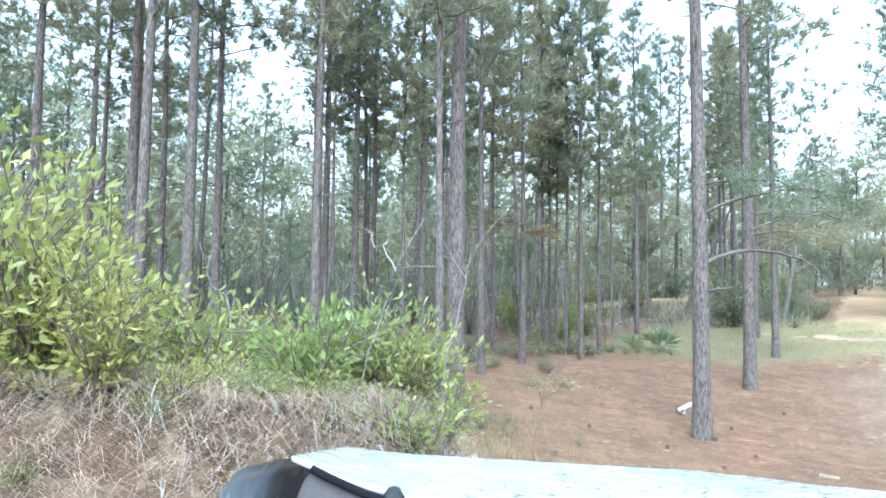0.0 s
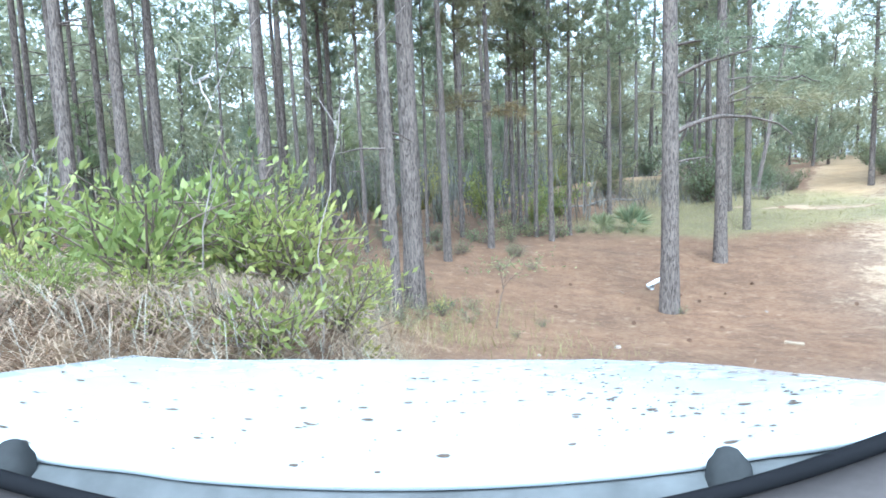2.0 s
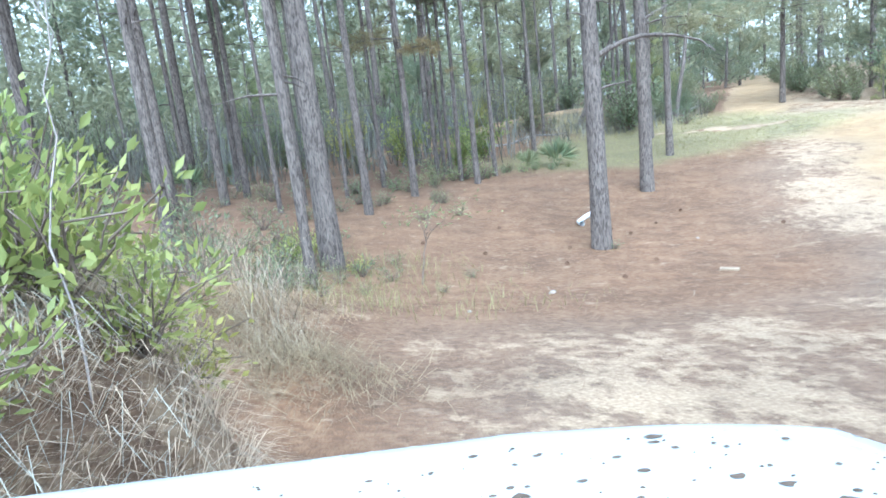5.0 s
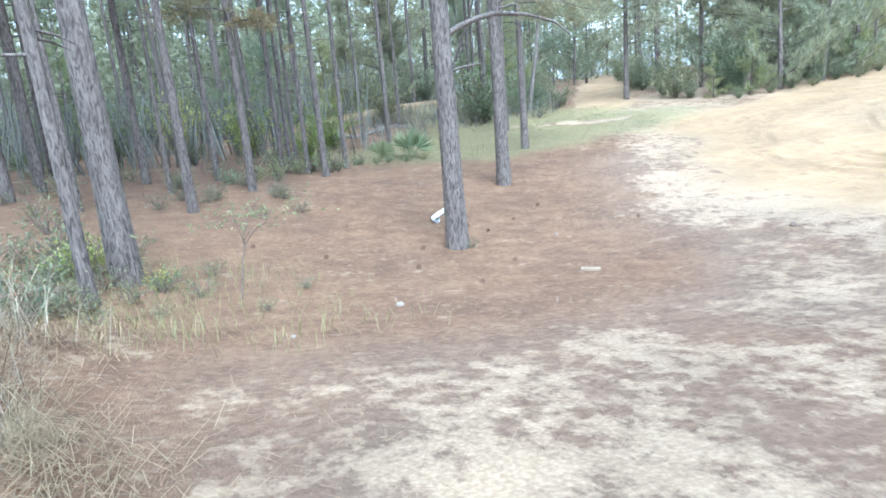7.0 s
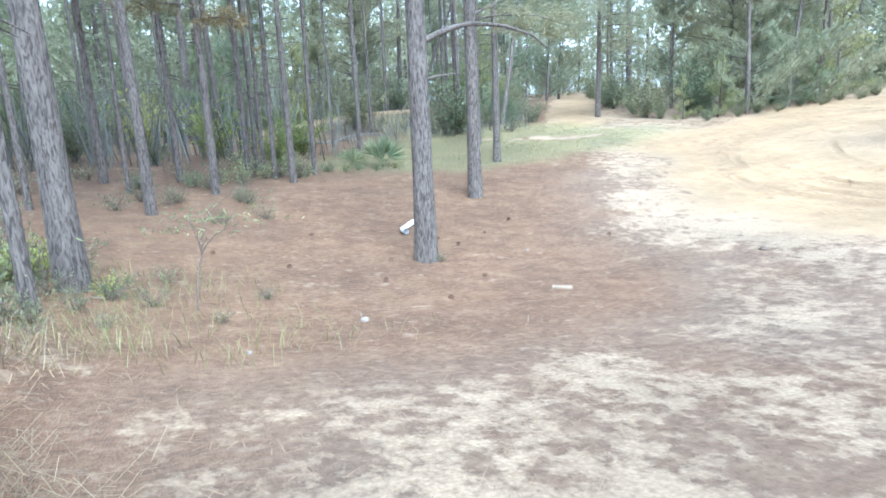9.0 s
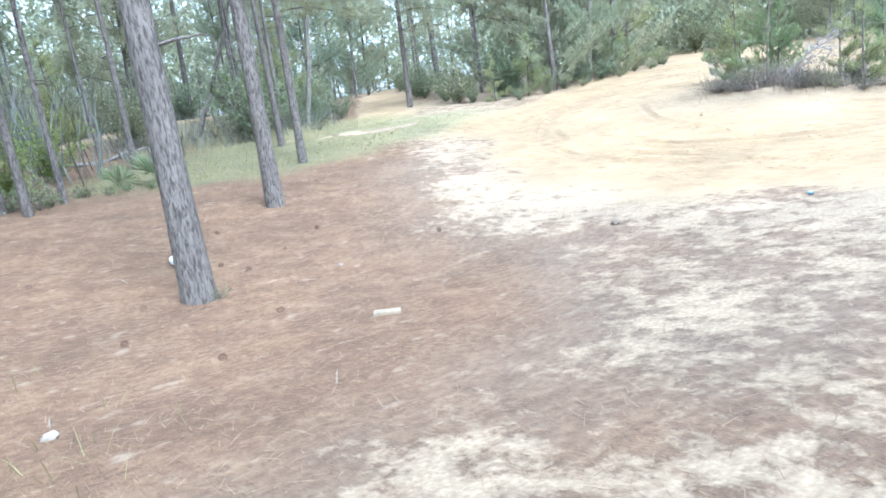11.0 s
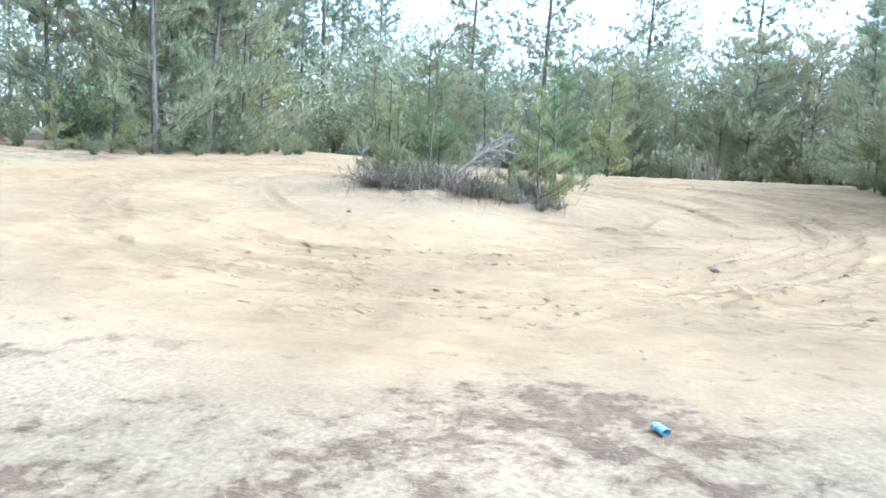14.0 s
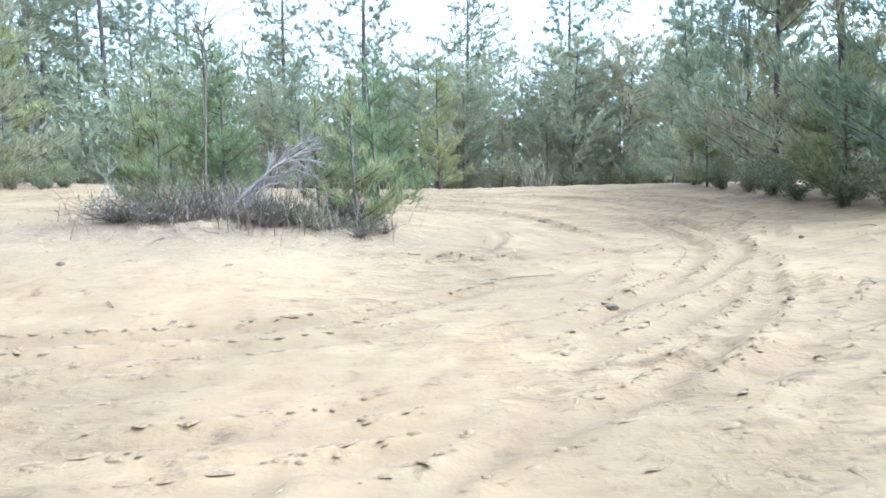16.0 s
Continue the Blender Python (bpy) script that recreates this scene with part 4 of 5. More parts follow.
for k, x, y, size in [(0, 21.2, 2.3, 0.5), (2, 22.4, 2.0, 0.55), (0, 23.5, 2.2, 0.5), (2, 24.8, 2.3, 0.5), (0, 26.1, 2.2, 0.5), (2, 27.4, 2.1, 0.5), (0, 28.7, 2.2, 0.45), (2, 29.8, 1.9, 0.5), (0, 31.4, 2.0, 0.5), (2, 22.0, 1.2, 0.8), (0, 24.2, 1.4, 0.7)]:
    grow(thick[k], x, y, size)
young(0, 22.6, 0.9, 1.15)
young(1, 23.9, 1.9, 0.75)
island = [shrub_from("scrub_bush", shrub_meshes("scrub_bush", t, w, 40, per, 0.07, 0.028, 260 + k, 0.15), m, label, "scrub on the hummock")
          for k, (t, w, per, m, label) in enumerate([(0.62, 0.75, 7, GREYLEAF, "grey half-bare scrub bush on a sand hummock"), (0.5, 0.6, 5, GREYLEAF, "low grey-brown twiggy scrub on a sand hummock"), (0.7, 0.5, 9, YOUNG, "small green scrub bush on a sand hummock")])]
r = np.random.default_rng(261)
for k in range(40):
    u, w = r.uniform(-1, 1), r.uniform(-1, 1)
    x, y = 21.5 + 0.75 * w * (1 - 0.4 * u * u), 12.15 + 1.85 * u
    grow(island[int(r.choice([0, 0, 1, 1, 1, 2]))], x, y, r.uniform(0.45, 1.0), 0.0, r.uniform(0.7, 1.25))
for x, y, size in [(20.9, 10.35, 0.6), (21.3, 10.05, 0.5), (21.0, 13.9, 0.9), (21.5, 14.1, 0.8)]:
    grow(island[0], x, y, size)


# crumbs of sand that wheels threw up beside their grooves
def sand_crumbs(n):
    r = np.random.default_rng(301)
    x, y = r.uniform(12.5, 34.0, 45 * n), r.uniform(1.5, 23.0, 45 * n)
    z, groove = wheel_marks(x, y)
    churn = smooth(0.1, 0.5, rough(x, y, 0.5, 34, 3)) * smooth(-0.1, 0.5, rough(x, y, 2.2, 35, 2)) * smooth(0.5, 2.0, open_sand(x, y))
    clear = np.hypot(x - ISLAND[0], (y - ISLAND[1]) * 0.8) > 2.4
    keep = np.nonzero((r.uniform(0, 1, 45 * n) < np.maximum(smooth(0.004, 0.014, z), 0.12 * churn)) & clear)[0][:n]
    x, y = x[keep], y[keep]
    ring = np.array([(math.cos(a), math.sin(a), 0.0) for a in np.arange(6) * math.pi / 3])
    form = np.vstack([ring - (0, 0, 0.3), ring * 0.62 + (0, 0, 0.42), [(0, 0, 0.6)]])
    faces = [(i, (i + 1) % 6, 6 + (i + 1) % 6) for i in range(6)] + [(i, 6 + (i + 1) % 6, 6 + i) for i in range(6)] + [(6 + i, 6 + (i + 1) % 6, 12) for i in range(6)]
    size = np.minimum(r.gamma(1.6, 0.0056, len(x)) + 0.005, 0.021)
    along = np.arctan2(y - ISLAND[1], x - ISLAND[0]) + math.pi / 2 + r.normal(0, 0.4, len(x))
    v = form[None] * r.uniform(0.6, 1.3, (len(x), 13, 1)) * size[:, None, None] * np.stack([r.uniform(1.2, 3.4, len(x)), np.ones(len(x)), r.uniform(0.35, 0.75, len(x))], -1)[:, None]
    c, w = np.cos(along)[:, None], np.sin(along)[:, None]
    v = np.stack([v[..., 0] * c - v[..., 1] * w + x[:, None], v[..., 0] * w + v[..., 1] * c + y[:, None], v[..., 2] + height(x, y)[:, None]], -1)
    f = np.array(faces)[None] + 13 * np.arange(len(x))[:, None, None]
    me = mesh("sand_crumbs", v.reshape(-1, 3), f.reshape(-1, 3), False)
    tagged(part("sand_crumbs", me, CRUMB), "loose darker crumbs of yellow sand beside wheel grooves", "sand", kind="stuff")


CRUMB = plain("sand_crumb", (0.25, 0.168, 0.092), 0.95, 0.25, 30.0)
sand_crumbs(9000)


# bare stems: a dead bough and a slim sapling on the hummock, twigs on the bank
def branchy(name, start, end, thick, twigs, seed, material, label, category="branch", spread=0.5, depth=2):
    r = np.random.default_rng(seed)
    main = curve_points(start, end, 0.1 * np.linalg.norm(np.subtract(end, start)), 9, 0.03, seed)
    pieces, singles = [tube(main, np.linspace(thick, thick * 0.3, 9), 6)], []
    whole = np.linalg.norm(np.subtract(end, start))
    level = [(main, whole, thick)]
    for d in range(depth):
        fresh = []
        for path, span, th in level:
            for _ in range(twigs):
                s = r.uniform(0.25, 1.0)
                q = np.array([np.interp(s, np.linspace(0, 1, len(path)), path[:, m]) for m in range(3)])
                way = (path[-1] - path[0]) / span + r.normal(size=3) * spread
                far = span * r.uniform(0.25, 0.5)
                twig = curve_points(q, q + way / np.linalg.norm(way) * far, 0.08 * far, 5, 0.03 * far, int(r.integers(9999)))
                (singles if depth == 1 else pieces).append(tube(twig, np.linspace(th * 0.5, th * 0.12, 5), 4))
                fresh.append((twig, far, th * 0.5))
        level = fresh
    v, f = joined(pieces)
    ob = tagged(part(name, mesh(name, v, f, True), material), label, category)
    for v, f in singles:
        part("twig", mesh("twig", v, f, True), material, ob)
    return ob


z = ground_at(21.9, 12.5)
for k, (a, b, th) in enumerate([((21.2, 12.35, z), (21.35, 10.95, z + 0.95), 0.032), ((21.3, 12.2, z), (21.6, 11.2, z + 1.1), 0.024), ((21.15, 12.1, z), (21.0, 11.2, z + 0.7), 0.02), ((21.25, 11.9, z), (21.4, 11.7, z + 0.95), 0.016)]):
    branchy("dead_bough", a, b, th, 6, 301 + 7 * k, DEAD, "grey dead bough with fine twigs leaning over the scrub", spread=0.55)
z = ground_at(21.6, 12.85)
branchy("bare_sapling", (21.6, 12.85, z), (21.7, 12.75, z + 3.2), 0.022, 12, 302, TWIG, "slim bare sapling rising out of the scrub", "tree", 0.9, 1)
for k, (x, y) in enumerate([(21.6, 14.6), (21.8, 14.3), (21.7, 13.6), (21.6, 11.9), (21.5, 11.5), (21.8, 14.2)]):
    z = ground_at(x, y)
    branchy("dead_twig", (x, y, z), (x + rng.uniform(-0.4, 0.4), y + rng.uniform(-0.4, 0.4), z + rng.uniform(0.6, 1.0)), 0.012, 5, 310 + k, DEAD, "upright grey dead twigs in the scrub", spread=0.4)
for k, (a, b) in enumerate([((-0.35, 3.1, 1.0), (-0.14, 2.75, 1.62)), ((-0.16, 2.75, 1.6), (-0.33, 3.05, 1.78)), ((-1.0, 3.4, 1.0), (-1.35, 3.7, 1.75)), ((0.05, 3.3, 0.6), (0.15, 3.2, 1.62)), ((-1.6, 3.1, 1.1), (-1.45, 3.0, 1.75))]):
    branchy("bare_twig", a, b, 0.0035, 3, 330 + k, DEAD, "pale crooked bare twig among the leaves", spread=0.5, depth=1)
z = ground_at(1.75, 10.75)
sap = branchy("litter_sapling", (1.75, 10.75, z - 0.02), (2.0, 10.85, z + 1.05), 0.014, 5, 350, TWIG, "crooked thin sapling with a few small leaves on the litter", "tree", 0.6)
r = np.random.default_rng(351)
sp = np.array([2.05, 10.8, z + 1.02]) + r.normal(size=(130, 3)) * [0.42, 0.3, 0.1]
v, f = leaf_cloud(sp, r.normal(size=(130, 3)) * [1, 1, 0.5] + [0, 0, 0.4], 0.085, 0.022, r)
part("leaves", mesh("sapling_leaves", v, f), YOUNG, sap, "small pale green leaves")

# ---------------------------------------------------------------- grasses and litter
def blade_field(name, x, y, lengths, lean, width, mat, label, category, seed, droop=0.0, lift=0.0):
    r = np.random.default_rng(seed)
    n = len(x)
    z = height(x, y) + lift
    a = r.uniform(0, 6.283, n)
    l = lengths * r.uniform(0.5, 1.2, n)
    d = np.stack([np.cos(a) * lean, np.sin(a) * lean, np.ones(n)], -1) + 0.15 * r.normal(size=(n, 3))
    d /= np.linalg.norm(d, axis=1, keepdims=True)
    side = np.stack([-np.sin(a), np.cos(a), np.zeros(n)], -1) * width / 2
    b = np.stack([x, y, z], -1)
    m = b + d * l[:, None] * 0.55
    e = b + d * l[:, None] * [1.25, 1.25, 1.0] - np.array([[0, 0, 1.0]]) * (droop * l)[:, None]
    v = np.stack([b - side, b + side, m + side * 0.8, m - side * 0.8, e], 1).reshape(-1, 3)
    k = np.arange(n)[:, None] * 5
    f = np.concatenate([k + [[0, 1, 2]], k + [[0, 2, 3]], k + [[3, 2, 4]]], 0)
    return tagged(part(name, mesh(name, v, f), mat), label, category, kind="stuff")


def around(cx, cy, sx, sy, n, seed):
    r = np.random.default_rng(seed)
    return cx + sx * r.normal(size=n), cy + sy * r.normal(size=n)


def near_bank(n, seed):
    r = np.random.default_rng(seed)
    x, y = r.uniform(-3.4, 0.5, n), r.uniform(2.3, 4.7, n)
    k = bank(x, y) > 0.06
    return x[k], y[k]


x, y = near_bank(40000, 401)
blade_field("bank_straw", x, y, 0.24, 1.4, 0.0032, HAZED_BANK_STRAW, "tangled dry straw and roots over the bank", "straw", 402, 0.45)
r = np.random.default_rng(430)
x, y = near_bank(13000, 431)
k = (y < 3.5) & (rough(x, y, 0.5, 44, 2) > -0.35)
blade_field("bank_roots", x[k], y[k], 0.3, 2.6, 0.0028, BLEACHED, "pale bleached stalks and roots hanging down the bank", "straw", 432, 0.75)
x, y = around(21.0, 12.9, 0.7, 1.7, 2600, 433)
blade_field("twig_litter", x, y, 0.22, 5.0, 0.009, STRAW, "grey dead twigs strewn round the scrub", "litter", 434, 0.0, 0.015)
r = np.random.default_rng(445)
x, y = r.uniform(-3.3, 0.4, 34000), r.uniform(2.15, 2.95, 34000)
k = (bank(x, y) > 0.02) & (rough(x, y, 0.35, 47, 3) > -0.45)
blade_field("bank_straw", x[k], y[k], 0.24, 2.4, 0.003, HAZED_BANK_STRAW, "dry straw hanging over the front of the bank", "straw", 446, 0.35)
BRUSH = leaf_material("bare_stems", (0.12, 0.10, 0.085), (0.27, 0.235, 0.20), 0.1)
x, y = around(21.3, 12.3, 0.4, 0.95, 700, 447)
blade_field("bare_scrub", x, y, 0.8, 0.5, 0.009, BRUSH, "bare brown stems standing in the scrub", "scrub", 448, 0.05)
r = np.random.default_rng(449)
x, y = r.uniform(-30, 16, 5200), r.uniform(25, 50, 5200)
k = (np.abs(x - 13) > 5) | (y > 38)
blade_field("bare_brush", x[k], y[k], 3.4, 0.22, 0.045, BRUSH, "thin grey bare stems of undergrowth deep in the wood", "brush", 450, 0.05)
r = np.random.default_rng(451)
x, y = r.uniform(9, 20, 1500), r.uniform(28.5, 36, 1500)
k = open_sand(x, y) < -0.5
blade_field("bare_brush", x[k], y[k], 1.0, 0.5, 0.022, BRUSH, "thin grey bare stems of low brush below the mound", "brush", 452, 0.05)
RIDGE = leaf_material("matted_grass", (0.15, 0.095, 0.055), (0.45, 0.325, 0.2), 0.15)
x, y = around(-0.9, 8.8, 0.7, 0.5, 2600, 403)
blade_field("ridge_straw", x, y, 0.3, 1.7, 0.006, RIDGE, "matted dry grass on a low ridge", "straw", 404, 0.4)
r = np.random.default_rng(440)
t = r.uniform(0, 1, 2600)
x, y = 0.5 - 1.35 * t + 0.34 * r.normal(size=2600), 5.9 + 2.6 * t + 0.27 * r.normal(size=2600)
blade_field("ridge_straw", x, y, 0.42, 1.9, 0.0045, RIDGE, "matted grey-brown dry grass along a low ridge", "straw", 441, 0.45)
for k, (cx, cy, tall) in enumerate([(0.0, 7.5, 0.85), (0.22, 6.9, 0.7), (-0.2, 7.9, 1.0)]):  # fans of bleached stalks on the ridge
    x, y = around(cx, cy, 0.14, 0.2, 42, 460 + k)
    blade_field("dry_grass", x, y, tall, 0.75, 0.0042, STRAW, "fan of bleached dry grass stalks on a low ridge", "grass", 470 + k, 0.35)
x, y = around(0.05, 6.75, 0.25, 0.35, 90, 442)
blade_field("dry_grass", x, y, 0.6, 0.9, 0.004, STRAW, "bleached dry grass stalks fallen over a ridge", "grass", 443, 0.35)
x, y = around(-0.65, 9.1, 0.3, 0.2, 150, 405)
blade_field("dry_grass", x, y, 1.05, 0.32, 0.0055, STRAW, "tall bleached dry grass stalks", "grass", 406, 0.15)
x, y = around(-0.1, 8.6, 0.24, 0.2, 110, 407)
blade_field("dry_grass", x, y, 0.9, 0.7, 0.005, STRAW, "bleached dry grass stalks bent over", "grass", 408, 0.3)
x, y = around(38.4, 5.9, 0.4, 0.42, 130, 409)
blade_field("dry_grass", x, y, 1.35, 0.3, 0.024, STRAW, "pale tall grass clump on the sand", "grass", 410, 0.1)
r = np.random.default_rng(411)
x, y = r.uniform(5.5, 20, 36000), r.uniform(20.5, 33, 36000)
k = r.uniform(0, 1, len(x)) < grassy(x, y)
GRASS = leaf_material("green_grass", (0.2, 0.185, 0.075), (0.34, 0.31, 0.14), 0.35)
blade_field("grass", x[k], y[k], 0.085, 0.9, 0.011, GRASS, "thin yellow-green grass between the pines", "grass", 412, 0.1)
r = np.random.default_rng(413)
x, y = r.uniform(-4.5, 4.5, 16000), r.uniform(8.4, 15, 16000)
k = r.uniform(0, 1, len(x)) < np.clip(0.5 * bump(x, y, 1.2, 9.4, 1.2, 0.7) + bump(x, y, -1.6, 11.2, 1.3, 1.6) + 0.5 * bump(x, y, 1.3, 11.5, 0.8, 0.8), 0, 1) * np.clip(0.9 + rough(x, y, 0.7, 48, 2), 0, 1)
blade_field("grass", x[k], y[k], 0.27, 0.6, 0.006, GRASS, "thin green grass in the pine litter", "grass", 414, 0.1)
# loose clods thrown up along the tracks in the sand
r = np.random.default_rng(420)
n = 5200
x, y = r.uniform(12.6, 25, n), r.uniform(1.5, 19, n)
k = (r.uniform(0, 1, n) < 0.12 + worn(x, y) * smooth(0.2, 0.8, np.sin(np.hypot((x - ISLAND[0]) * 0.88, y - ISLAND[1]) * 9.0 + 4 * rough(x, y, 5.0, 43, 1)))) & (open_sand(x, y) > 0.3)
x, y = x[k], y[k]
n = len(x)
size = np.minimum(0.02, 0.009 * np.exp(0.55 * r.normal(size=n)))
lump = np.array([(1, 0, 0), (0.3, 0.9, 0), (-0.8, 0.5, 0), (-0.7, -0.6, 0), (0.4, -0.9, 0), (0.1, 0.1, 0.75)])
v = np.stack([x, y, height(x, y) + 0.001], -1)[:, None] + lump[None] * r.uniform(0.6, 1.3, (n, 6, 1)) * size[:, None, None] * [1.5, 1.5, 1.0]
f = np.array([(0, 1, 5), (1, 2, 5), (2, 3, 5), (3, 4, 5), (4, 0, 5)])[None] + (np.arange(n) * 6)[:, None, None]
CLOD = plain("sand_clods", (0.22, 0.15, 0.085), 0.95, 0.25, 30)
tagged(part("sand_clods", mesh("sand_clods", v.reshape(-1, 3), f.reshape(-1, 3)), CLOD), "small crumbs of sand along the tyre tracks", "sand", kind="stuff")
# fallen needles, near the way
r = np.random.default_rng(415)
x, y = r.uniform(-1, 13, 18000), r.uniform(5.5, 18, 18000)
k = r.uniform(0, 1, len(x)) > sandy(x, y)
LITTER = leaf_material("fallen_needles", (0.13, 0.075, 0.045), (0.32, 0.22, 0.145), 0.05, 0.8)
x, y = x[k], y[k]
blade_field("pine_litter", x, y, 0.13, 6.0, 0.0045, LITTER, "rust-brown fallen pine needles", "litter", 416, 0.0, 0.012)


# ---------------------------------------------------------------- far woods
def far_woods():
    r = np.random.default_rng(500)
    trees = 520
    a, d, top = r.uniform(-0.75, 2.9, trees), r.uniform(50, 95, trees), r.uniform(8, 17, trees)
    k = np.repeat(np.arange(trees), 9)
    s = r.uniform(0.15, 1.0, len(k))
    wide = 1.9 * (1.1 - s)
    cx = 10 + d[k] * np.cos(a[k]) + wide * r.normal(size=len(k))
    cy = 10 + d[k] * np.sin(a[k]) + wide * r.normal(size=len(k))
    cz = height(cx, cy) + s * top[k]
    b = np.concatenate([r.uniform(-0.75, 2.9, 1500), r.uniform(1.3, 2.9, 3400), r.uniform(-0.65, 0.8, 1400)])  # brush below
    e = np.concatenate([r.uniform(40, 80, 4900), r.uniform(37, 56, 1400)])
    bx, by = 10 + e * np.cos(b), 10 + e * np.sin(b)
    bz = height(bx, by) + np.repeat([8.5, 15.0, 7.0], [1500, 3400, 1400]) * r.uniform(0, 1, 6300) ** 1.3
    centres = np.stack([np.append(cx, bx), np.append(cy, by), np.append(cz, bz)], -1)
    spots = np.repeat(centres, 26, 0)
    spots = spots + r.normal(size=spots.shape) * [0.75, 0.75, 0.4]
    v, f = tufts(spots, r.normal(size=spots.shape) * 0.8 + [0, 0, 0.5], 1, 0.75, 0.2, r)
    # the paler needle colour stands in for haze over the distance
    tagged(part("far_woods", mesh("far_woods", v, f), HAZED_FEATHER), "distant green woods round the clearing", "woods", kind="stuff")
    trunks = []
    for _ in range(320):
        b, e = r.uniform(-0.75, 2.9), r.uniform(58, 100)
        x, y = 10 + e * math.cos(b), 10 + e * math.sin(b)
        z = ground_at(x, y)
        trunks.append(tube([(x, y, z - 0.3), (x + r.normal() * 0.2, y + r.normal() * 0.2, z + 5), (x + r.normal() * 0.4, y, z + 10)], [0.15, 0.12, 0.05], 5))
    v, f = joined(trunks)
    tagged(part("far_trunks", mesh("far_trunks", v, f, True), BARK), "distant thin pine trunks", "woods", kind="stuff")


far_woods()

# ---------------------------------------------------------------- small things on the ground
PALM = leaf_material("palmetto_leaves", (0.16, 0.18, 0.1), (0.31, 0.33, 0.185), 0.3)


def palmetto(x, y, size, seed):
    r = np.random.default_rng(seed)
    e = tagged(new("saw_palmetto"), "grey-green fan-leaved palmetto at the wood's edge", "palm", "palmettos")
    e.matrix_basis = pose(x, y, ground_at(x, y) - 0.02)
    for k in range(9):
        a, tilt = k * 2.4 + r.uniform(-0.2, 0.2), 0.15 + 0.09 * k
        d = np.array([math.cos(a) * math.sin(tilt), math.sin(a) * math.sin(tilt), math.cos(tilt)])
        hub = d * size * 0.36
        u = np.cross(d, [0, 0, 1.0])
        u /= np.linalg.norm(u)
        u = u * math.cos(k) + np.cross(u, d) * math.sin(k)
        sp, aim = [], []
        for s in np.linspace(-1.15, 1.15, 17):
            sp.append(hub)
            aim.append(d * math.cos(s) + u * math.sin(s))
        v, f = blades(np.array(sp), np.array(aim), np.full(17, size * 0.62), np.full(17, size * 0.045), r)
        tv, tf = tube([(0, 0, 0), hub * 0.5, hub], [0.012, 0.01, 0.008], 4)
        part("frond", mesh("frond", *joined([(v, f), (tv, tf)])), PALM, e)
    return e


palmetto(8.3, 22.9, 1.15, 601)
palmetto(7.4, 23.4, 0.75, 602)
for x, y, size, seed in [(-4.6, 25.6, 1.1, 603), (-5.8, 26.8, 1.3, 604), (-3.4, 27.0, 1.0, 605)]:
    palmetto(x, y, size, seed)

PVC = plain("white_plastic", (0.8, 0.8, 0.78), 0.4, 0.05, 9)


def pipe():
    x, y = 6.0, 15.1
    z = ground_at(x, y) + 0.055
    e = tagged(new("plastic_pipe"), "bent white plastic drain pipe lying on pine litter", "pipe")
    path = np.array([(x - 0.06, y - 0.24, z), (x - 0.06, y - 0.1, z), (x - 0.03, y + 0.02, z), (x + 0.08, y + 0.16, z), (x + 0.26, y + 0.36, z + 0.02), (x + 0.5, y + 0.62, z + 0.03)])
    bm = bmesh.new()
    for rad, flip in ((0.055, False), (0.047, True)):
        v, f = tube(path, np.full(6, rad), 14)
        vs = [bm.verts.new(p) for p in v]
        for q in f:
            bm.faces.new([vs[i] for i in (q[::-1] if flip else q)]).smooth = True
    part("tube", bm, PVC, e)
    v, f = tube([path[0] + [0, -0.012, 0], path[0] + [0, 0.06, 0]], [0.062, 0.062], 14)
    part("collar", mesh("collar", v, f, True), PVC, e)


pipe()
WOOD = plain("weathered_board", (0.27, 0.205, 0.135), 0.85, 0.2, 15)


def boxed(name, size, mat, at, turn, label, category, wear=0.01, tilt=0.0, group=""):
    bm = bmesh.new()
    bmesh.ops.create_cube(bm, size=1)
    bmesh.ops.scale(bm, vec=size, verts=bm.verts)
    bmesh.ops.subdivide_edges(bm, edges=bm.edges, cuts=2, use_grid_fill=True)
    for v in bm.verts:
        v.co += Vector(noise.noise_vector(v.co * 9 + Vector((at[0], at[1], 0)))) * wear
    bmesh.ops.bevel(bm, geom=[e for e in bm.edges if e.calc_face_angle(0) > 1], offset=min(size) * 0.12, segments=1, affect="EDGES")
    ob = tagged(part(name, bm, mat), label, category, group)
    ob.matrix_basis = pose(at[0], at[1], ground_at(*at) + size[2] * 0.45, 0, tilt, turn)
    return ob


def lump(name, size, mat, at, turn, label, category, group=""):
    """An uneven rounded stone or clod, a third of it in the ground."""
    bm = bmesh.new()
    bmesh.ops.create_icosphere(bm, subdivisions=3, radius=0.5)
    off = Vector((at[0] * 3.1, at[1] * 2.3, size))
    for v in bm.verts:
        n = v.co.normalized()
        k = 1 + 0.35 * noise.noise(n * 1.6 + off) + 0.14 * noise.noise(n * 5 + off)
        v.co = Vector((n.x * 1.35, n.y, n.z * 0.75)) * 0.5 * k * size
    for f in bm.faces:
        f.smooth = noise.noise(f.normal * 2 + off) > 0
    ob = tagged(part(name, bm, mat), label, category, group)
    ob.matrix_basis = pose(at[0], at[1], ground_at(*at) + size * 0.13, 0, 0, turn)
    return ob


boxed("wood_offcut", (0.29, 0.10, 0.035), WOOD, (6.6, 10.45), -38, "pale weathered board offcut on the pine litter", "board")
STONE = plain("pale_stone", (0.26, 0.215, 0.17), 0.9, 0.15, 12)
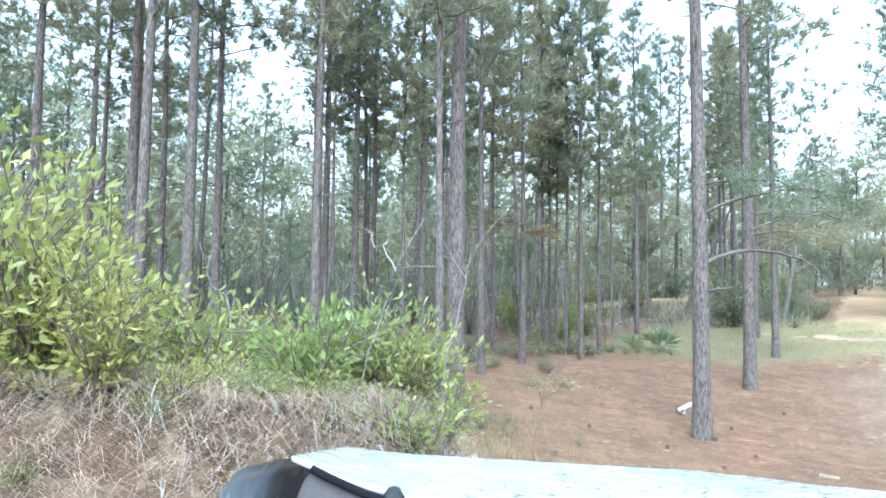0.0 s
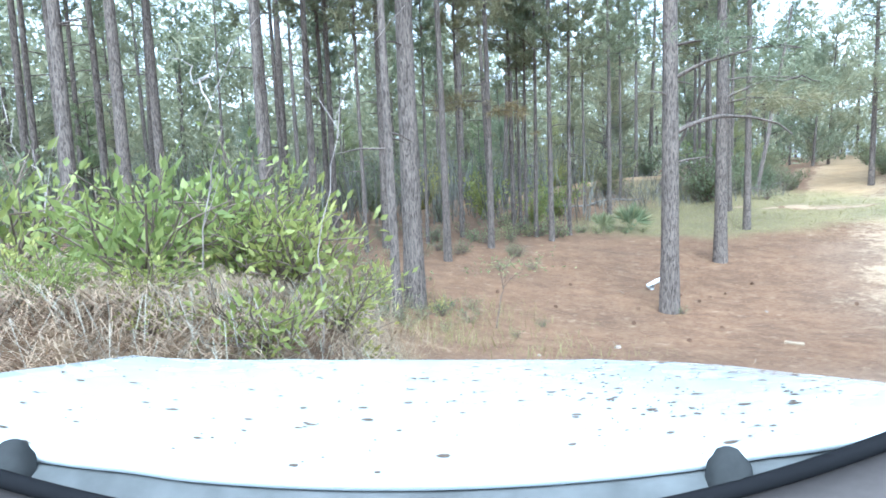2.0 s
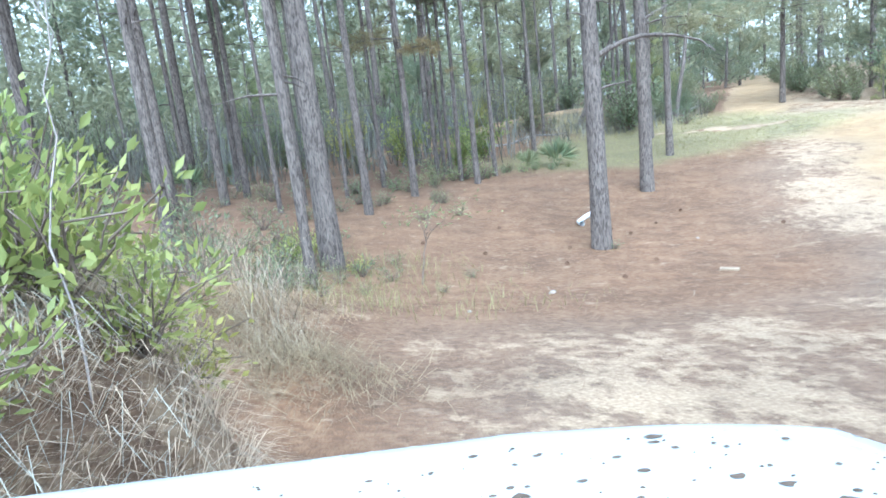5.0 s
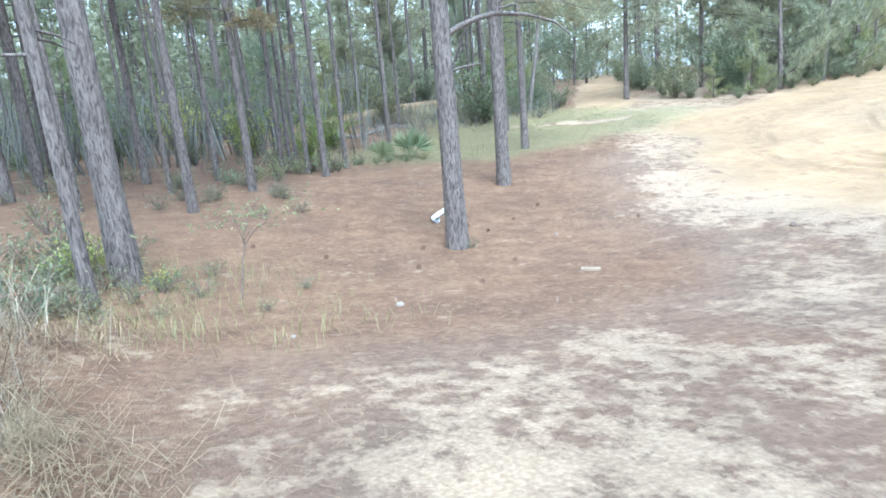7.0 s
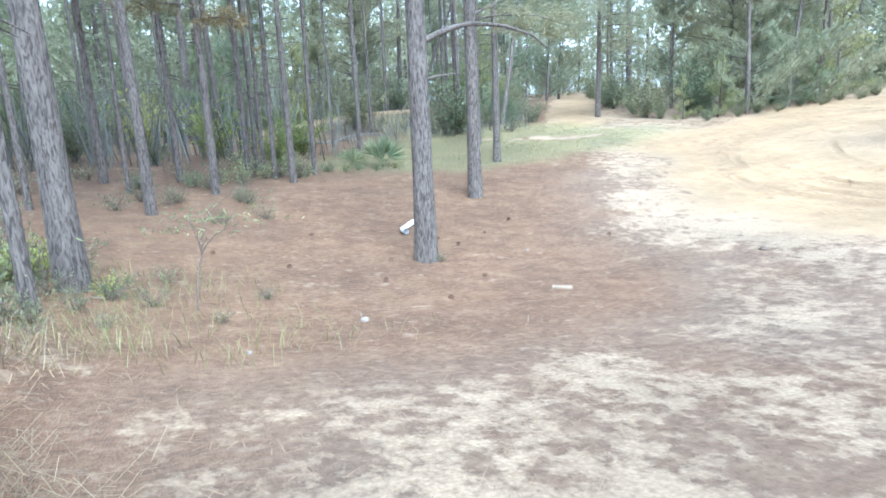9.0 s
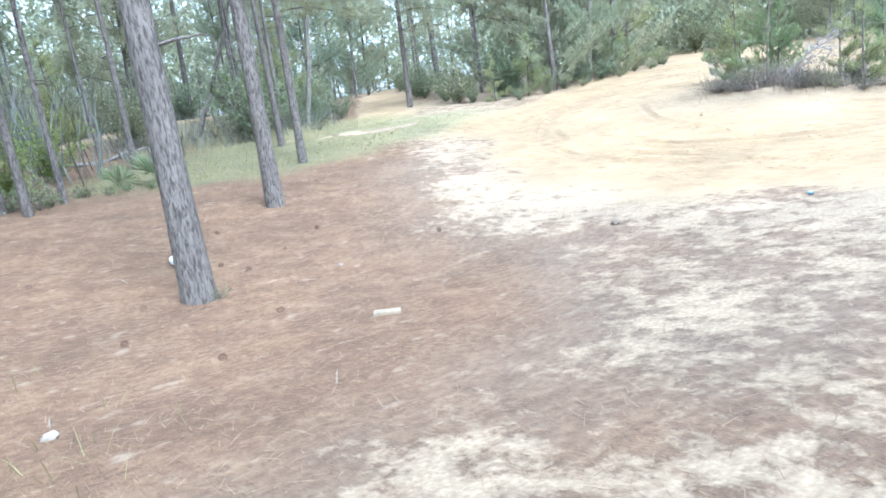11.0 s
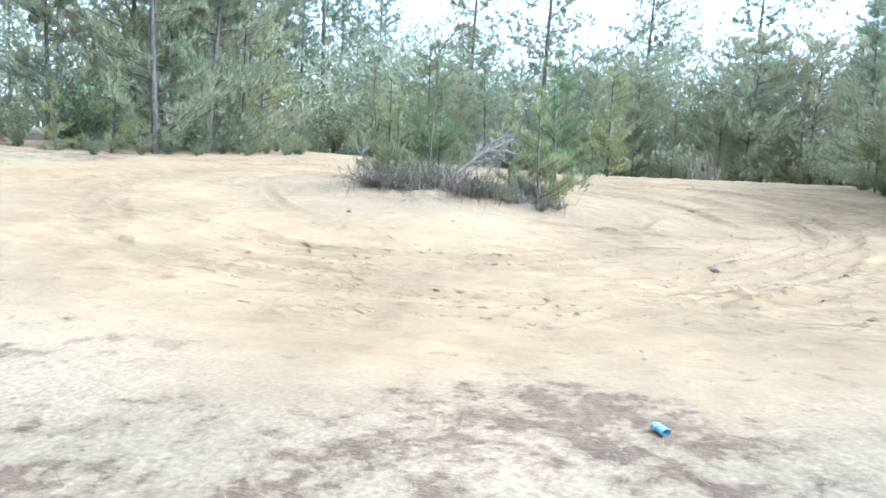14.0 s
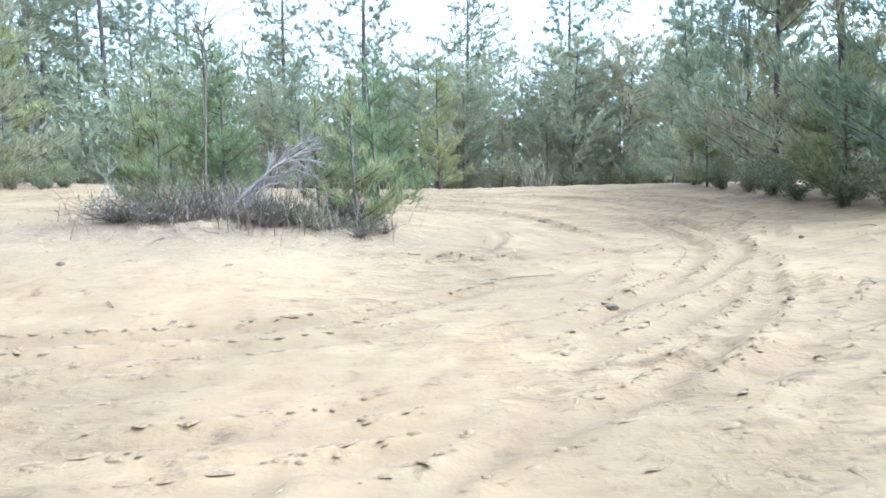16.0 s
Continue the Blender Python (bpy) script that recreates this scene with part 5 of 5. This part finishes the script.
for x, y, s in [(3.5, 9.95, 0.075), (7.55, 12.9, 0.05), (2.1, 9.0, 0.045)]:
    lump("stone", s * 1.15, STONE, (x, y), rng.uniform(0, 180), "small pale stone half sunk in the ground", "stone")
BLUE = plain("blue_enamel", (0.22, 0.42, 0.56), 0.35, 0.1, 40)
FOIL = plain("bare_aluminium", (0.75, 0.77, 0.78), 0.3, 0.05, 30, 1.0)


def crushed_can(x, y):
    e = tagged(new("crushed_can"), "small crushed blue drink can half sunk in sand", "can")
    e.matrix_basis = pose(x, y, ground_at(x, y) + 0.022, 0, 0, 35)
    v, f = tube([(-0.045, 0, 0), (-0.04, 0, 0), (-0.015, 0.006, 0.004), (0.012, -0.006, -0.003), (0.04, 0, 0), (0.045, 0, 0)], [0.026, 0.03, 0.025, 0.027, 0.03, 0.026], 14)
    part("body", mesh("can_body", np.asarray(v) * [1, 1, 0.75], f, True), BLUE, e)
    for a, b in ((-0.047, -0.0455), (0.0455, 0.047)):
        v, f = tube([(a, 0, 0), (b, 0, 0)], [0.025, 0.025], 14)
        part("lid", mesh("can_lid", np.asarray(v) * [1, 1, 0.75], f, True), FOIL, e, "bare metal end")
    for a in (-0.012, 0.018):
        v, f = tube([(a - 0.004, 0, 0), (a + 0.004, 0, 0)], [0.0285, 0.0285], 14)
        part("stripe", mesh("can_stripe", np.asarray(v) * [1, 1, 0.75], f, True), PVC, e, "white printed band")


crushed_can(12.13, 8.4)
DARKSTONE = plain("dark_clod", (0.16, 0.12, 0.085), 0.95, 0.25, 18)
for x, y, s in [(24.25, 7.4, 0.12), (17.6, 7.58, 0.07), (10.64, 10.42, 0.09), (20.6, 4.4, 0.05), (18.8, 13.3, 0.06), (17.3, 6.2, 0.04)]:
    lump("earth_clod", s * 1.3, DARKSTONE, (x, y), rng.uniform(0, 180), "dark clod of earth on the sand", "clod")
CONE = plain("cone_scales", (0.13, 0.075, 0.045), 0.9, 0.3, 30)


def cone_mesh():
    bm = bmesh.new()
    for k in range(46):
        s = k / 46
        a, rad = k * 2.4, 0.034 * math.sin(math.pi * (0.12 + 0.85 * s)) + 0.004
        c = Vector((0.1 * s, rad * math.cos(a), rad * math.sin(a)))
        out = Vector((-0.3, math.cos(a), math.sin(a))).normalized()
        sd = Vector((0, -math.sin(a), math.cos(a)))
        vs = [bm.verts.new(p) for p in (c * 0.6 + Vector((0.04 * s, 0, 0)), c - sd * 0.009 + out * 0.006, c + out * 0.018, c + sd * 0.009 + out * 0.006)]
        bm.faces.new(vs)
        bm.faces.new([vs[0], vs[3], vs[1]])
    me = bpy.data.meshes.new("pine_cone")
    bm.to_mesh(me)
    bm.free()
    me.materials.append(CONE)
    return me


cone = cone_mesh()
for x, y in [(3.2, 12.85), (4.9, 13.0), (4.4, 11.75), (7.5, 14.4), (6.6, 13.8), (6.35, 14.3), (7.0, 14.1), (6.0, 11.6), (4.9, 10.6), (4.1, 15.1), (8.6, 15.3), (7.2, 16.4), (9.6, 13.1), (2.2, 13.9)]:
    ob = tagged(new("pine_cone", cone), "open brown pine cone on the litter", "pine cone", "fallen cones")
    ob.matrix_basis = pose(x, y, ground_at(x, y) + 0.03, rng.uniform(0, 90), rng.uniform(-20, 20), rng.uniform(0, 360)) @ Matrix.Scale(0.8, 4)
STICK = plain("fallen_stick", (0.24, 0.18, 0.13), 0.9, 0.25, 25)
for k in range(26):
    if k < 2:
        x, y, ln, a = [(18.9, 8.25, 0.7, -1.4), (5.3, 9.3, 0.3, 1.0)][k]
    elif k < 16:
        x, y, ln, a = rng.uniform(15, 21), rng.uniform(3, 15), rng.uniform(0.08, 0.22), rng.uniform(0, 3.14)
    else:
        x, y, ln, a = rng.uniform(0, 11), rng.uniform(8, 19), rng.uniform(0.15, 0.5), rng.uniform(0, 3.14)
    dx, dy = math.cos(a) * ln / 2, math.sin(a) * ln / 2
    p = [(x - dx, y - dy, ground_at(x - dx, y - dy) + 0.01), (x, y, ground_at(x, y) + 0.03), (x + dx, y + dy, ground_at(x + dx, y + dy) + 0.012)]
    v, f = tube(p, [0.008, 0.007, 0.003], 5)
    tagged(part("stick", mesh("stick", v, f, True), STICK), "small dry stick lying on the ground", "stick", "fallen sticks")

# ---------------------------------------------------------------- the white truck that stands at the way in
def paint_material():
    m, n, l, b = material("white_paint", 0.22)
    dust = noise_node(n, l, 3.0, 6)
    r = ramp(n, [(0.35, (0.55, 0.585, 0.6)), (0.75, (0.49, 0.51, 0.51))])
    l.new(dust.outputs["Fac"], r.inputs[0])
    l.new(r.outputs[0], b.inputs["Base Color"])
    b.inputs["Coat Weight"].default_value = 0.5
    rr = ramp(n, [(0.3, (0.16, 0.16, 0.16)), (0.8, (0.4, 0.4, 0.4))])
    l.new(noise_node(n, l, 9.0, 5).outputs["Fac"], rr.inputs[0])
    l.new(rr.outputs[0], b.inputs["Roughness"])
    return m


PAINT = paint_material()
MUD = plain("dried_mud", (0.12, 0.09, 0.066), 0.95, 0.3, 40)
COWL = plain("grey_cowl_plastic", (0.11, 0.112, 0.108), 0.8, 0.25, 14)
CAP = plain("dark_cap_plastic", (0.04, 0.041, 0.04), 0.85, 0.2, 30)
SEAL = plain("black_rubber", (0.012, 0.012, 0.013), 0.8)
# dash grey darkened for the shade of a cab roof not built
DASH = plain("shaded_dash_plastic", (0.085, 0.074, 0.068), 0.7, 0.08, 60)
for m in (COWL, CAP, SEAL, DASH, MUD):  # dull plastics
    m.node_tree.nodes["Principled BSDF"].inputs["Specular IOR Level"].default_value = 0.04
CHROME = plain("dull_chrome", (0.6, 0.6, 0.6), 0.25, 0.05, 8, 1.0)
RUBBER = plain("tyre_rubber", (0.03, 0.03, 0.03), 0.85, 0.2, 20)
GLASSY = plain("lamp_lens", (0.7, 0.72, 0.74), 0.1, 0.05)


def hood_back(x):
    return 0.83 + 0.0 * x


def hood_top(x, d):
    """Height of the bonnet's skin under the eye line."""
    bow = (x + 0.08) ** 2 + 0.09 * np.maximum(0, -x) ** 2
    return -0.3085 + 0.18 * bow * np.clip((1.75 - d) / 1.05, 0, 1.2) - np.where(x > 0, 0.02, -0.018) * (np.abs(x) / 0.82) ** 6 + 0.003 * np.exp(-(((np.abs(x) - 0.42) / 0.05) ** 2))


def strip(name, rows, mat, parent, label="", thick=0.0):
    """A skin through rows of points, all of one length."""
    rows = np.asarray(rows, float)
    n, k, _ = rows.shape
    i = np.arange(n * k).reshape(n, k)
    f = np.stack([i[:-1, :-1], i[:-1, 1:], i[1:, 1:], i[1:, :-1]], -1).reshape(-1, 4)
    v = rows.reshape(-1, 3)
    if thick:
        v = np.concatenate([v, v - [0, 0, thick]])
        rim = np.concatenate([i[0], i[1:, -1], i[-1, -2::-1], i[-2:0:-1, 0]])
        nxt = np.roll(rim, -1)
        f = np.concatenate([f, f[:, ::-1] + n * k, np.stack([nxt, rim, rim + n * k, nxt + n * k], -1)])
    return part(name, mesh(name, v, f, True), mat, parent, label)


def truck():
    car = tagged(new("pickup_truck"), "front of a white truck with a mud-spattered bonnet on sand", "truck")
    row = next(r for r in PATH if r[0] == 2)
    car.matrix_basis = stand(*row[1:]) @ Matrix(((1, 0, 0, 0), (0, 0, 1, 0), (0, -1, 0, 0), (0, 0, 0, 1)))
    xs = np.linspace(-0.82, 0.82, 61)
    rows = []
    for s in np.linspace(0, 1, 34):
        d = hood_back(xs) * (1 - s) + 1.74 * s - 0.10 * s * (np.abs(xs) / 0.82) ** 4
        rows.append(np.stack([xs, d, hood_top(xs, d)], -1))
    last = rows[-1]
    for a in np.linspace(0.2, 1.5, 7):  # the nose rolls down
        rows.append(last + np.stack([0 * xs, np.full(61, 0.10 * math.sin(a)), np.full(61, -0.10 * (1 - math.cos(a)))], -1))
    hood = strip("bonnet", rows, PAINT, car, "white bonnet spattered with dried mud", 0.012)
    # dried mud on the bonnet
    r = np.random.default_rng(700)
    vs, fs, n = [], [], 0
    for k in range(430):
        x, d = r.uniform(-0.78, 0.78), r.uniform(0.72, 1.7)
        if r.uniform() < 0.35:
            x, d = r.uniform(0.2, 0.78), r.uniform(1.0, 1.7)
        if d < hood_back(x) + 0.02:
            continue
        big = min(0.0085, 0.0026 * math.exp(r.normal() * 0.65))
        a = np.linspace(0, 6.283, 9)[:-1]
        wob = r.uniform(0.6, 1.2, 8)
        px, pd = x + big * 1.5 * wob * np.cos(a), d + big * 1.1 * wob * np.sin(a)
        ring = np.stack([px, pd, hood_top(px, pd) + 0.0012], -1)
        vs.append(np.concatenate([ring, [[x, d, float(hood_top(x, d)) + 0.003]]]))
        fs.append(np.stack([np.arange(8), (np.arange(8) + 1) % 8, np.full(8, 8)], -1) + n)
        n += 9
    part("mud_spatter", mesh("mud_spatter", np.concatenate(vs), np.concatenate(fs), True), MUD, hood, "dried dark mud specks")["kind"] = "stuff"
    # cowl, seal and dash follow the foot of the screen
    ws = np.linspace(-0.76, 0.76, 61)
    seal_z = np.polyval(np.polyfit([-0.555, -0.449, 0.0, 0.323, 0.436, 0.555], [-0.291, -0.311, -0.362, -0.311, -0.281, -0.2435], 3), ws)
    back = np.stack([ws, hood_back(ws) - 0.004, hood_top(ws, hood_back(ws)) - 0.016], -1)
    foot = np.stack([ws, np.full(61, 0.795), seal_z - 0.004], -1)
    tuck = back + [0, 0.06, 0.003]
    strip("cowl", [tuck] + [back + (foot - back) * s for s in np.linspace(0, 1, 5)], COWL, car, "grey dusty plastic cowl")
    for x in (-0.561, 0.372):
        d = 0.815
        z = float(hood_top(x, 0.83))
        v, f = tube([(x, d, z - 0.05), (x, d, z - 0.004), (x, d + 0.004, z + 0.006), (x, d + 0.006, z + 0.014), (x, d + 0.007, z + 0.017)], [0.034, 0.027, 0.019, 0.013, 0.003], 14)
        part("washer_nozzle", mesh("washer_nozzle", v, f, True), CAP, car, "dark grey plastic cap")
    v, f = tube(np.stack([ws, np.full(61, 0.785), seal_z], -1), np.full(61, 0.0115), 10)
    part("screen_seal", mesh("screen_seal", v, f, True), SEAL, car, "black rubber screen seal")
    near = np.stack([ws, np.full(61, 0.778), seal_z - 0.006], -1)
    rows = []
    for d, k in ((0.0, 0.0), (0.06, 0.08), (0.16, 0.45), (0.26, 0.85), (0.34, 1.0), (0.6, 1.0), (0.95, 1.0), (1.02, 1.3), (1.0, 3.0)):
        low = np.minimum(near[:, 2] - 0.002, -0.365 - 0.08 * max(0.0, k - 1))
        rows.append(np.stack([ws, near[:, 1] - d, near[:, 2] + (low - near[:, 2]) * min(k, 1.0)], -1))
    strip("dashboard", rows, DASH, car, "pale grey plastic dashboard", 0.01)
    for k in range(8):
        bm = bmesh.new()
        bmesh.ops.create_cube(bm, size=1)
        bmesh.ops.scale(bm, vec=(0.005, 0.05, 0.006), verts=bm.verts)
        ob = part("vent_slat", bm, SEAL, car)
        ob.location = (0.49 + 0.013 * k, 0.70, float(np.interp(0.49 + 0.013 * k, ws, seal_z)) - 0.035)
    # wings, nose, bumper, lamps and wheels
    for sx in (-1, 1):
        edge = [np.array([sx * 0.82, d, float(hood_top(sx * 0.82, d)) - 0.004]) for d in np.linspace(0.5, 1.7, 14)]
        rows = []
        for a, drop in ((0, 0), (0.02, 0.01), (0.05, 0.05), (0.06, 0.2), (0.05, 0.45), (0.02, 0.62)):
            rows.append([e + np.array([sx * a, 0, -drop]) for e in edge])
        strip("front_wing", rows, PAINT, car)
        wheel = new("wheel")
        wheel.parent = car
        wheel.location = (sx * 0.74, 1.15, -1.02)
        a = np.linspace(0, 6.283, 33)[:-1]
        prof = [(-0.11, 0.24), (-0.115, 0.33), (-0.09, 0.375), (0, 0.385), (0.09, 0.375), (0.115, 0.33), (0.11, 0.24)]
        strip("tyre", [[(w, math.cos(t) * q, math.sin(t) * q) for t in np.append(a, a[0])] for w, q in prof], RUBBER, wheel)
        strip("rim", [[(w * sx, math.cos(t) * q, math.sin(t) * q) for t in np.append(a, a[0])] for w, q in [(0.10, 0.24), (0.06, 0.20), (0.05, 0.08), (0.07, 0.05), (0.07, 0.001)]], CHROME, wheel)
        lamp = [[(sx * (0.55 + 0.22 * u), 1.845 - 0.05 * u * u, -0.48 - 0.14 * w) for u in np.linspace(0, 1, 6)] for w in (0, 0.5, 1)]
        strip("headlight", lamp, GLASSY, car, "clear headlight lens", 0.02)
    for sx in (-1, 1):
        rows = [[(sx * (0.845 + a), d, z) for d in np.linspace(-0.72, 0.47, 12)] for a, z in ((-0.03, -0.36), (0.0, -0.37), (0.03, -0.45), (0.035, -0.7), (0.01, -0.9), (-0.03, -0.97))]
        door = strip("door", rows, PAINT, car, "white front door below the window line")
        v, f = tube([(sx * 0.88, -0.62, -0.47), (sx * 0.905, -0.58, -0.465), (sx * 0.905, -0.48, -0.465), (sx * 0.88, -0.44, -0.47)], [0.012, 0.013, 0.013, 0.012], 8)
        part("door_handle", mesh("door_handle", v, f, True), SEAL, door, "black door handle")
    strip("cab_floor", [[(x, d, -0.95 - 0.03 * math.cos(3 * x)) for x in np.linspace(-0.8, 0.8, 9)] for d in np.linspace(-0.72, 0.55, 6)], SEAL, car, "dark cab floor", 0.04)
    nose = [[(x, 1.83 - 0.10 * (abs(x) / 0.82) ** 4 + 0.01 * math.sin(3.1 * s), -0.40 - 0.32 * s) for x in np.linspace(-0.82, 0.82, 21)] for s in np.linspace(0, 1, 6)]
    strip("grille", nose, COWL, car, "dark grille", 0.02)
    bump_rows = [[(x, 1.88 - 0.12 * (abs(x) / 0.86) ** 4 + 0.05 * math.sin(math.pi * s), -0.70 - 0.24 * s) for x in np.linspace(-0.86, 0.86, 21)] for s in np.linspace(0, 1, 7)]
    strip("bumper", bump_rows, CHROME, car, "chrome bumper", 0.03)
    return car


truck()
